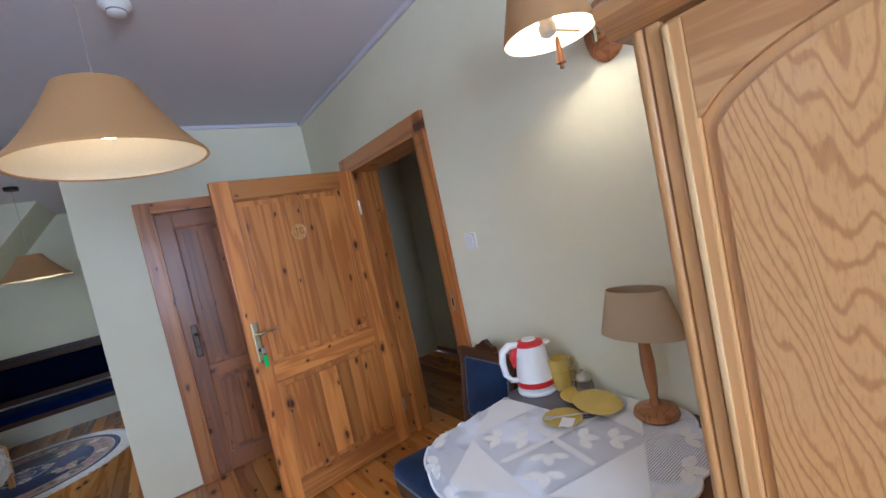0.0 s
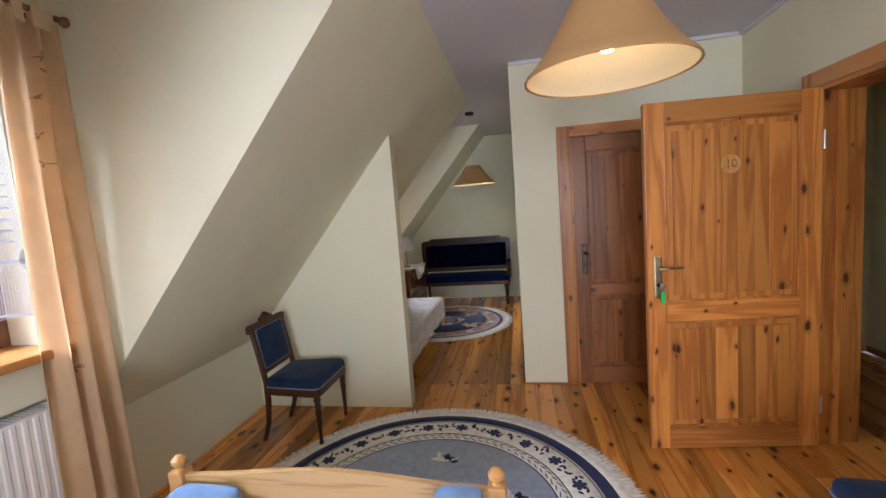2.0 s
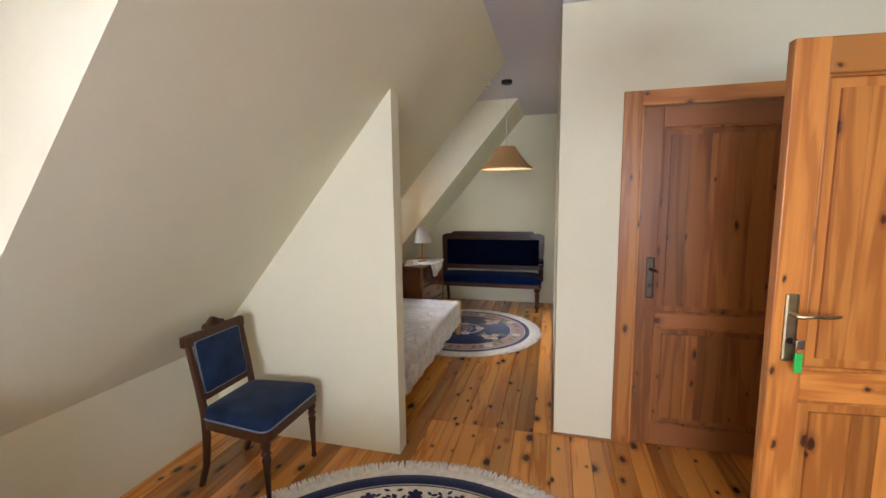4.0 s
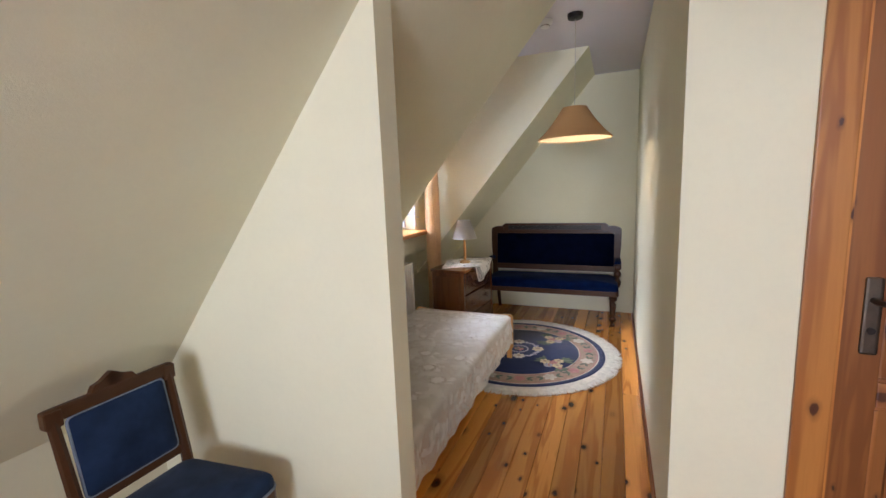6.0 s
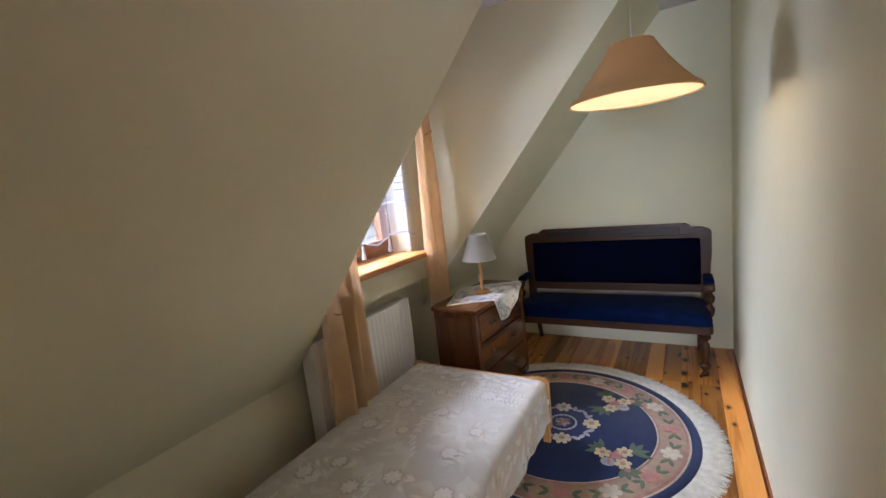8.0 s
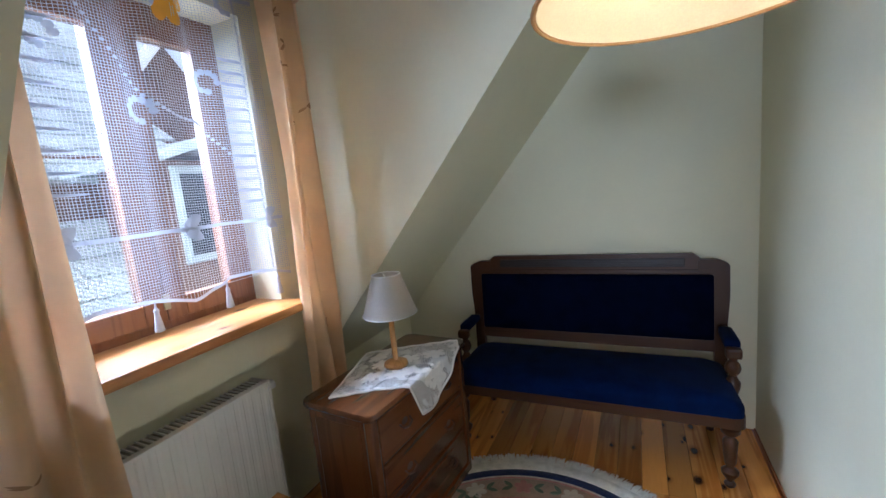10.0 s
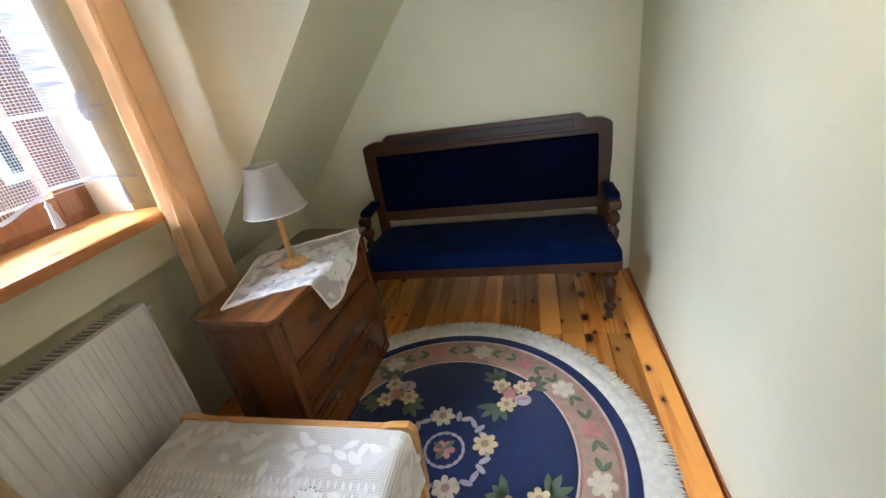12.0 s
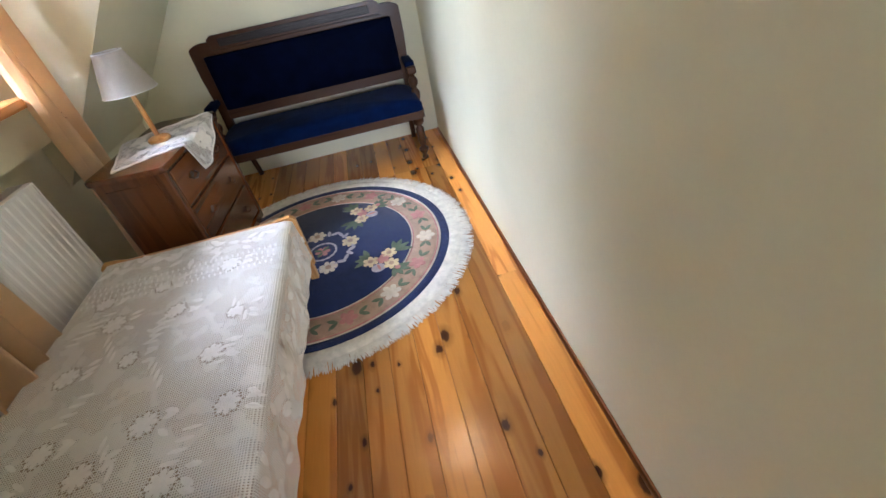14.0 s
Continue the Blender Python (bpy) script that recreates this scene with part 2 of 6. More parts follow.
def shade_cloth(name, colour, through_light):
    """Pleated lampshade fabric that lets some lamplight through."""
    m, n, l, b = material(name)
    v = mapped(n, l)
    col = ramp(n, l, noise_tex(n, l, v, 220, 2), [(0.3, tuple(c * 0.92 for c in colour)), (0.7, colour)])
    l.new(col, b.inputs["Base Color"])
    b.inputs["Roughness"].default_value = 0.9
    tr = n.new("ShaderNodeBsdfTranslucent")
    l.new(col, tr.inputs["Color"])
    mx = n.new("ShaderNodeMixShader")
    mx.inputs[0].default_value = through_light
    l.new(b.outputs[0], mx.inputs[1])
    l.new(tr.outputs[0], mx.inputs[2])
    l.new(mx.outputs[0], n["Material Output"].inputs["Surface"])
    bumped(n, l, b, noise_tex(n, l, v, 500, 2), 0.06, 0.002)
    return m


SHADE_OUT = shade_cloth("shade_fabric", (0.50, 0.285, 0.115), 0.14)
SHADE_IN = shade_cloth("shade_lining", (0.80, 0.70, 0.50), 0.12)


def glowing(name, colour, strength):
    m, n, l, b = material(name)
    b.inputs["Emission Color"].default_value = (*colour, 1)
    b.inputs["Emission Strength"].default_value = strength
    b.inputs["Base Color"].default_value = (*colour, 1)
    return m


BULB = glowing("bulb_glow", (1.0, 0.75, 0.4), 6.0)

# ---- building helpers ----
def mesh_from(bm, name, mat, smooth=False):
    bmesh.ops.recalc_face_normals(bm, faces=bm.faces)
    me = bpy.data.meshes.new(name)
    bm.to_mesh(me)
    bm.free()
    for mt in (mat if isinstance(mat, (list, tuple)) else [mat]):
        me.materials.append(mt)
    if smooth:
        for p in me.polygons:
            p.use_smooth = True
        me.set_sharp_from_angle(angle=radians(40))
    return me


def part(name, bm, mat, parent=None, label="", smooth=False, at=None):
    ob = new(name, mesh_from(bm, name, mat, smooth))
    if at is not None:
        ob.matrix_basis = at
    if parent is not None:
        ob.parent = parent
    if label:
        tagged(ob, label)
    return ob


def thing(name, m, label, category, group=""):
    ob = new(name)
    ob.empty_display_size = 0.1
    ob.matrix_basis = m
    return tagged(ob, label, category, group)


def box(bm, x0, x1, y0, y1, z0, z1, bevel=0.0):
    r = bmesh.ops.create_cube(bm, size=1.0)
    vs = r["verts"]
    bmesh.ops.scale(bm, vec=(x1 - x0, y1 - y0, z1 - z0), verts=vs)
    bmesh.ops.translate(bm, vec=((x0 + x1) / 2, (y0 + y1) / 2, (z0 + z1) / 2), verts=vs)
    if bevel:
        es = list({e for v in vs for e in v.link_edges})
        bmesh.ops.bevel(bm, geom=es, offset=bevel, segments=2, profile=0.6, affect="EDGES")
    return vs


def boxes(*bs, bevel=0.0):
    bm = bmesh.new()
    for b in bs:
        box(bm, *b, bevel=bevel)
    return bm


def prism(bm, outline, a, b, axis="y"):
    """An outline of (u, v) drawn out from a to b along an axis; (u, v) are the two other axes in order."""
    def at(u, v, w):
        return {"x": (w, u, v), "y": (u, w, v), "z": (u, v, w)}[axis]
    lo = [bm.verts.new(at(u, v, a)) for u, v in outline]
    hi = [bm.verts.new(at(u, v, b)) for u, v in outline]
    bm.faces.new(lo)
    bm.faces.new(hi)
    k = len(outline)
    for i in range(k):
        bm.faces.new((lo[i], lo[(i + 1) % k], hi[(i + 1) % k], hi[i]))
    return lo + hi


def lathe(bm, profile, segs=24, centre=(0, 0), flute=0.0, close=True):
    """A turned shape round the z axis from (radius, height) pairs."""
    rings = []
    for r, z in profile:
        ring = []
        for i in range(segs):
            a = 2 * math.pi * i / segs
            rr = r * (1 + (flute if i % 2 else -flute))
            ring.append(bm.verts.new((centre[0] + rr * math.cos(a), centre[1] + rr * math.sin(a), z)))
        rings.append(ring)
    for a, b in zip(rings, rings[1:]):
        for i in range(segs):
            bm.faces.new((a[i], a[(i + 1) % segs], b[(i + 1) % segs], b[i]))
    if close:
        bm.faces.new(rings[0])
        bm.faces.new(rings[-1])
    return bm


def turned(profile, segs=20, flute=0.0, close=True):
    return lathe(bmesh.new(), profile, segs, (0, 0), flute, close)


def tube(bm, points, radius, segs=8):
    """A round bar along points; radius may be one number or one a point."""
    pts = [Vector(p) for p in points]
    rings = []
    for i, p in enumerate(pts):
        d = (pts[min(i + 1, len(pts) - 1)] - pts[max(i - 1, 0)]).normalized()
        side = d.cross(Vector((0.31, 0.17, 0.93))).normalized()
        up = side.cross(d)
        r = radius[i] if isinstance(radius, (list, tuple)) else radius
        rings.append([bm.verts.new(p + r * (math.cos(2 * math.pi * k / segs) * side + math.sin(2 * math.pi * k / segs) * up)) for k in range(segs)])
    for a, b in zip(rings, rings[1:]):
        for i in range(segs):
            bm.faces.new((a[i], a[(i + 1) % segs], b[(i + 1) % segs], b[i]))
    bm.faces.new(rings[0])
    bm.faces.new(rings[-1])
    return bm


def structure(name, bm, mat, label, category, smooth=False):
    return tagged(part(name, bm, mat, None, "", smooth), label, category, "", "structure")


# ---- large structure ----
def slope_z(x):
    return KNEE_TOP + (CEIL - KNEE_TOP) * (x - X_KNEE) / (SLOPE_TOP - X_KNEE)


TH = 0.2
structure("floor", boxes((X_KNEE - 0.3, 3.2, Y_BACK - 0.2, Y_SOFA + 0.2, -0.2, -0.022)), PINE_DARK_X, "dark subfloor under the pine boards", "floor")
structure("ceiling", boxes((X_KNEE - 0.2, X_RIGHT + 0.3, Y_BACK - 0.2, Y_SOFA + 0.2, CEIL, CEIL + 0.15)), CEILING, "flat white painted plaster ceiling", "ceiling")
DOOR_Y0, DOOR_Y1, DOOR_H = 2.0, 2.965, 2.01
structure("wall_right", boxes((X_RIGHT, X_RIGHT + TH, Y_BACK, DOOR_Y0, 0, CEIL), (X_RIGHT, X_RIGHT + TH, DOOR_Y1, Y_DOOR + 0.12, 0, CEIL), (X_RIGHT, X_RIGHT + TH, DOOR_Y0, DOOR_Y1, DOOR_H, CEIL)), WALL, "cream painted plaster wall with a doorway", "wall")
D1X0, D1X1, D1H = 0.49, 1.33, 1.99
structure("wall_closet", boxes((X_CORR, D1X0, Y_DOOR, Y_DOOR + 0.12, 0, CEIL), (D1X1, X_RIGHT, Y_DOOR, Y_DOOR + 0.12, 0, CEIL), (D1X0, D1X1, Y_DOOR, Y_DOOR + 0.12, D1H, CEIL)), WALL, "cream painted plaster wall with a closed door", "wall")
structure("wall_corridor", boxes((X_CORR, X_CORR + 0.12, Y_DOOR + 0.12, Y_SOFA, 0, CEIL)), WALL, "long cream plaster wall beside the bed", "wall")
structure("wall_sofa", boxes((X_KNEE - 0.2, X_CORR + 0.12, Y_SOFA, Y_SOFA + 0.15, 0, CEIL)), WALL, "cream plaster end wall behind the settee", "wall")
GX0, GX1, GZ0, GZ1 = -0.75, 0.95, 0.85, 2.25
structure("wall_back", boxes((X_KNEE - 0.2, GX0, Y_BACK - 0.15, Y_BACK, 0, CEIL), (GX1, X_RIGHT + TH, Y_BACK - 0.15, Y_BACK, 0, CEIL), (GX0, GX1, Y_BACK - 0.15, Y_BACK, 0, GZ0), (GX0, GX1, Y_BACK - 0.15, Y_BACK, GZ1, CEIL)), WALL, "plain cream plaster gable wall with a window", "wall")
gable = new("gable_daylight", bpy.data.lights.new("gable_daylight", "AREA"))
gable.data.shape, gable.data.size, gable.data.size_y = "RECTANGLE", GX1 - GX0, GZ1 - GZ0
gable.data.energy, gable.data.color = GABLE_WATTS, DAYLIGHT
gable.matrix_world = look(((GX0 + GX1) / 2, Y_BACK - 0.1, (GZ0 + GZ1) / 2), ((GX0 + GX1) / 2, 0, (GZ0 + GZ1) / 2))
bm = bmesh.new()
prism(bm, [(X_KNEE, 0), (-0.82, 0), (-0.82, slope_z(-0.82) - 0.0), (X_KNEE, KNEE_TOP)], Y_PART, Y_PART + 0.11)
structure("wall_partition", bm, WALL, "low cream partition wall under the roof slope", "wall")
structure("wall_knee", boxes((X_KNEE - 0.16, X_KNEE, Y_BACK, Y_SOFA, 0, KNEE_TOP), *[(X_KNEE - 0.16, X_KNEE, a, b, KNEE_TOP, 0.75 + k) for a, b, k, h in DORMERS]), WALL, "low cream knee wall under the roof slope", "wall")
edges = [Y_BACK] + [y for a, b, k, h in DORMERS for y in (a, b)] + [Y_SOFA]
for a, b in zip(edges[::2], edges[1::2]):
    bm = bmesh.new()
    prism(bm, [(X_KNEE, KNEE_TOP), (SLOPE_TOP, CEIL), (X_KNEE - 0.16, CEIL), (X_KNEE - 0.16, KNEE_TOP)], a, b)
    structure("roof_slope", bm, WALL, "sloping attic ceiling in cream plaster", "sloping ceiling")


def dormer(a, b, lift, z1):
    c = (a + b) / 2
    y0, y1, z0 = c - 0.41, c + 0.41, 0.96 + lift
    f, o = X_WIN, X_KNEE - 0.16
    structure("wall_dormer", boxes((o, f, a, y0, 0.75 + lift, CEIL), (o, f, y1, b, 0.75 + lift, CEIL), (o, f, y0, y1, 0.75 + lift, z0), (o, f, y0, y1, z1, CEIL)), WALL, "cream dormer front wall round the window", "wall")
    win = tagged(new("window_1"), "two-sash brown wooden window with glass panes", "window", "dormer windows", "structure")
    win.matrix_basis = pose(-2.17, c, z0)
    w, h = y1 - y0, z1 - z0
    part("window_frame", boxes((-0.03, 0.04, -w / 2, -w / 2 + 0.06, 0, h), (-0.03, 0.04, w / 2 - 0.06, w / 2, 0, h), (-0.03, 0.04, -w / 2 + 0.06, w / 2 - 0.06, 0, 0.06), (-0.03, 0.04, -w / 2 + 0.06, w / 2 - 0.06, h - 0.06, h), bevel=0.004), PINE_WIN, win)
    for s in (-1, 1):
        u0, u1 = (-w / 2 + 0.055, -0.002) if s < 0 else (0.002, w / 2 - 0.055)
        sash = part("sash", boxes((0.0, 0.06, u0, u0 + 0.075, 0.055, h - 0.055), (0.0, 0.06, u1 - 0.075, u1, 0.055, h - 0.055), (0.0, 0.06, u0 + 0.075, u1 - 0.075, 0.055, 0.135), (0.0, 0.06, u0 + 0.075, u1 - 0.075, h - 0.13, h - 0.055), bevel=0.005), PINE_WIN, win)
        pane = part("pane", boxes((0.026, 0.032, u0 + 0.07, u1 - 0.07, 0.13, h - 0.125)), GLASS, sash)
        pane.visible_shadow = False
    bm = boxes((0.062, 0.069, -0.012, 0.012, 0.1, 0.16), bevel=0.003)
    part("handle_plate", bm, BRASS, win)
    bm = boxes((-0.03, 0.345, -w / 2 - 0.04, w / 2 + 0.04, -0.018, 0.022), bevel=0.012)
    for v in bm.verts:
        if v.co.x < 0.21 and abs(v.co.y) > w / 2 - 0.001:
            v.co.y = math.copysign(w / 2 - 0.001, v.co.y)
    part("window_sill", bm, PINE_DOOR_Y, win, "thick varnished pine sill")
    lamp = new("daylight", bpy.data.lights.new("daylight", "AREA"))
    lamp.data.size, lamp.data.energy, lamp.data.color = 1.4, WINDOW_WATTS, DAYLIGHT
    lamp.matrix_world = look((-3.6, c - 0.4, z0 + 1.5), (-2.1, c, z0 + 0.6))
    return c, y0, y1, z0, z1


PINE_WIN = wood("window_wood", (0.21, 0.08, 0.026), (0.165, 0.058, 0.018), (0.08, 0.02, 0.01), 2, 0.35, 1.0, False, 0.3, 0.08)
GLASS, gn, gl, gb = material("window_glass")
gb.inputs["Transmission Weight"].default_value = 1.0
gb.inputs["Roughness"].default_value = 0.0
gb.inputs["IOR"].default_value = 1.02
windows = [dormer(*d) for d in DORMERS]
skylight = new("daylight", bpy.data.lights.new("daylight", "AREA"))
skylight.data.shape, skylight.data.size, skylight.data.size_y = "RECTANGLE", 13.0, 1.0
skylight.data.energy, skylight.data.color = SKY_WATTS, DAYLIGHT
skylight.matrix_world = look((-4.3, 3.3, 4.1), (-2.1, 3.3, 3.05))

# hall beyond the open door
structure("wall_hall", boxes((3.0, 3.15, 1.2, 4.4, 0, 2.6), (X_RIGHT + TH, 3.0, 1.05, 1.2, 0, 2.6), (X_RIGHT + TH, 3.0, 4.4, 4.55, 0, 2.6)), WALL, "plain cream wall of the dark hall", "wall")
structure("hall_ceiling", boxes((X_RIGHT + TH, 3.15, 1.05, 4.55, 2.6, 2.7)), CEILING, "plain white ceiling of the hall", "ceiling")
# closet behind the closed door
structure("wall_closet_back", boxes((X_CORR + 0.12, X_RIGHT + TH, 4.6, 4.7, 0, 2.6)), WALL, "plain wall behind the closed door", "wall")

# ---- doors, frames, trims ----
def trims():
    x0, x1 = X_RIGHT - 0.02, X_RIGHT
    t = 0.085
    fr = tagged(new("door_frame_1"), "varnished pine door frame with deep jambs", "door frame", "", "structure")
    part("jamb", boxes((x0, X_RIGHT + TH + 0.02, DOOR_Y1 - 0.025, DOOR_Y1, 0, DOOR_H), bevel=0.003), PINE_DOOR, fr)
    part("jamb", boxes((x0, X_RIGHT + TH + 0.02, DOOR_Y0, DOOR_Y0 + 0.025, 0, DOOR_H), bevel=0.003), PINE_DOOR, fr)
    part("head", boxes((x0, X_RIGHT + TH + 0.02, DOOR_Y0 + 0.025, DOOR_Y1 - 0.025, DOOR_H - 0.025, DOOR_H), bevel=0.003), PINE_DOOR_Y, fr)
    part("casing", boxes((x0 - 0.003, x1, DOOR_Y1, DOOR_Y1 + t, 0, DOOR_H + t), bevel=0.004), PINE_DOOR, fr)
    part("casing", boxes((x0 - 0.003, x1, DOOR_Y0 - t, DOOR_Y0, 0, DOOR_H + t), bevel=0.004), PINE_DOOR, fr)
    part("casing_head", boxes((x0 - 0.003, x1, DOOR_Y0, DOOR_Y1, DOOR_H, DOOR_H + t), bevel=0.004), PINE_DOOR_Y, fr)
    part("stop", boxes((X_RIGHT + 0.07, X_RIGHT + 0.1, DOOR_Y1 - 0.05, DOOR_Y1 - 0.026, 0, DOOR_H - 0.026)), PINE_DOOR, fr)
    strike = part("strike_plate", boxes((x0 - 0.0055, x0 - 0.003, DOOR_Y0 - 0.045, DOOR_Y0 - 0.018, 1.02, 1.12), bevel=0.001), STEEL, fr, "small steel strike plate")
    part("strike_hole", boxes((x0 - 0.007, x0 - 0.0056, DOOR_Y0 - 0.038, DOOR_Y0 - 0.026, 1.05, 1.09)), DARK_METAL, strike)
    fr2 = tagged(new("door_frame_2"), "varnished pine frame of the closed door", "door frame", "", "structure")
    y0, y1 = Y_DOOR - 0.018, Y_DOOR
    part("casing", boxes((D1X0 - 0.095, D1X0, y0, y1, 0, D1H + 0.08), bevel=0.004), PINE_DOOR, fr2)
    part("casing", boxes((D1X1, D1X1 + 0.095, y0, y1, 0, D1H + 0.08), bevel=0.004), PINE_DOOR, fr2)
    part("casing_head", boxes((D1X0, D1X1, y0, y1, D1H, D1H + 0.08), bevel=0.004), PINE_DOOR_X, fr2)
    part("jamb", boxes((D1X0, D1X0 + 0.012, Y_DOOR, Y_DOOR + 0.12, 0, D1H)), PINE_DOOR, fr2)
    part("jamb", boxes((D1X1 - 0.012, D1X1, Y_DOOR, Y_DOOR + 0.12, 0, D1H)), PINE_DOOR, fr2)
    # cornice strips and floor beads
    c = tagged(new("trim"), "thin white plaster cornice along the ceiling", "cornice", "", "structure")
    part("cornice", boxes((X_CORR, X_RIGHT - 0.03, Y_DOOR - 0.025, Y_DOOR, CEIL - 0.028, CEIL), bevel=0.008), CEILING, c)
    part("cornice", boxes((X_RIGHT - 0.025, X_RIGHT, Y_BACK, Y_DOOR, CEIL - 0.028, CEIL), bevel=0.008), CEILING, c)
    bs = tagged(new("baseboard"), "thin dark wooden bead along the wall foot", "baseboard", "", "structure")
    part("bead", boxes((X_CORR - 0.008, X_CORR, Y_DOOR + 0.001, Y_SOFA, 0, 0.009), bevel=0.003), PINE_DARK_X, bs)
    part("bead", boxes((X_CORR - 0.012, D1X0 - 0.096, Y_DOOR - 0.012, Y_DOOR, 0, 0.012), bevel=0.003), PINE_DARK_X, bs)
    part("bead", boxes((2.985, 3.0, 1.2, 4.4, 0, 0.05), bevel=0.004), PINE_DARK_X, bs)


trims()


def lever_set(parent, x, y, z, side=1, rust=False):
    """A long plate with a lever; the lever points along +x for side 1."""
    mt = BRONZE if rust else BRASS
    plate = part("door_handle", boxes((x - 0.021, x + 0.021, y - 0.008, y, z - 0.125, z + 0.115), bevel=0.0078), mt, parent, "worn metal lever handle on a long plate")
    bm = bmesh.new()
    if rust:
        tube(bm, [(x, y - 0.006, z + 0.045), (x, y - 0.04, z + 0.045), (x + 0.012, y - 0.075, z + 0.046), (x + 0.018, y - 0.095, z + 0.044)], [0.01, 0.009, 0.008, 0.009])
    else:
        tube(bm, [(x, y - 0.006, z + 0.045), (x, y - 0.045, z + 0.045), (x + side * 0.012, y - 0.052, z + 0.045), (x + side * 0.05, y - 0.054, z + 0.05), (x + side * 0.09, y - 0.053, z + 0.046), (x + side * 0.12, y - 0.05, z + 0.05)], [0.009, 0.009, 0.008, 0.007, 0.006, 0.005])
    part("lever", bm, mt, plate, smooth=True)
    bm = bmesh.new()
    tube(bm, [(x, y - 0.007, z - 0.05), (x, y - 0.012, z - 0.05)], 0.011, 12)
    part("lock_rose", bm, DARK_METAL, plate)
    return plate


def panel_door(name, w, h, rail_z, label, mat, mat_x, lever_x, lever_z, staves=6):
    """Two-panel pine door, hinge at x = w, its seen face at y = 0, its thickness towards +y."""
    d = tagged(new(name), label, "door", "", "structure")
    th = 0.04
    s = 0.105
    for a, b in ((0, s), (w - s, w)):
        part("stile", boxes((a, b, 0, th, 0, h), bevel=0.004), mat, d)
    zs = ((0, 0.13), rail_z, (h - 0.115, h))
    for a, b in zs:
        part("rail", boxes((s, w - s, 0.0005, th - 0.001, a, b), bevel=0.004), mat_x, d)
    for (a, b) in ((zs[0][1], zs[1][0]), (zs[1][1], zs[2][0])):
        # raised field of glued staves, sunk at its edges
        part("panel_bed", boxes((s, w - s, 0.016, th - 0.01, a, b)), mat, d)
        m = 0.045
        cuts = [s + m]
        rnd = random.Random(int(1000 * (a + w)))
        k = staves
        for i in range(1, k):
            cuts.append(s + m + (w - 2 * s - 2 * m) * (i + rnd.uniform(-0.28, 0.28)) / k)
        cuts.append(w - s - m)
        for u, v in zip(cuts, cuts[1:]):
            part("stave", boxes((u + 0.0004, v - 0.0004, 0.004, 0.018, a + m, b - m), bevel=0.0015), mat, d)
        for u0, u1, v0, v1 in ((s, w - s, a, a + 0.012), (s, w - s, b - 0.012, b), (s, s + 0.012, a + 0.012, b - 0.012), (w - s - 0.012, w - s, a + 0.012, b - 0.012)):
            part("moulding", boxes((u0, u1, 0.004, 0.017, v0, v1), bevel=0.004), mat, d)
    lever_set(d, lever_x, 0, lever_z, 1, name == "door_2")
    return d


DOOR_W = 0.915
d1 = panel_door("door_1", DOOR_W, 1.99, (0.765, 0.875), "open varnished knotty pine door with two panels", PINE_DOOR, PINE_DOOR_X, 0.055, 1.035)
d1.matrix_basis = pose(0.772, 2.80, 0.008, 0, 0, 5.2)
bm = bmesh.new()
tube(bm, [(0.063, -0.014, 0.985), (0.063, -0.05, 0.985)], 0.004)
box(bm, 0.05, 0.076, -0.052, -0.048, 0.968, 1.0, 0.003)
key = part("key", bm, STEEL, d1, "small steel key in the lock")
part("key_tag", boxes((0.052, 0.076, -0.05, -0.042, 0.885, 0.955), bevel=0.004), GREEN, key, "bright green plastic key tag")
disc = part("number_disc", lathe(bmesh.new(), [(0.0005, 0), (0.05, 0), (0.052, 0.004), (0.047, 0.009), (0.042, 0.006), (0.0005, 0.006)], 32), BEECH, d1, "round wooden disc with the number 10", True)
disc.matrix_basis = pose(0.45, 0.002, 1.63, 90)
fc = bpy.data.curves.new("number", "FONT")
fc.body, fc.size, fc.extrude, fc.align_x, fc.align_y = "10", 0.062, 0.001, "CENTER", "CENTER"
num = new("number", fc)
num.data.materials.append(PINE_DARK)
num.parent = disc
num.matrix_basis = pose(0, 0, 0.0075)
for z in (0.25, 1.72):
    bm = bmesh.new()
    tube(bm, [(DOOR_W + 0.004, -0.004, z - 0.05), (DOOR_W + 0.004, -0.004, z + 0.05)], 0.008, 10)
    part("hinge", bm, STEEL, d1, smooth=True)
d2 = panel_door("door_2", D1X1 - D1X0 - 0.028, D1H - 0.004, (0.735, 0.815), "closed varnished knotty pine door with two panels", PINE_DARK, PINE_DARK_X, 0.07, 1.03, 5)
d2.matrix_basis = pose(D1X0 + 0.014, Y_DOOR + 0.02, 0.002)
bm = bmesh.new()
tube(bm, [(0.012, -0.004, 0.33), (0.012, -0.012, 0.36)], 0.009, 8)
part("hinge", bm, BRASS, d2)

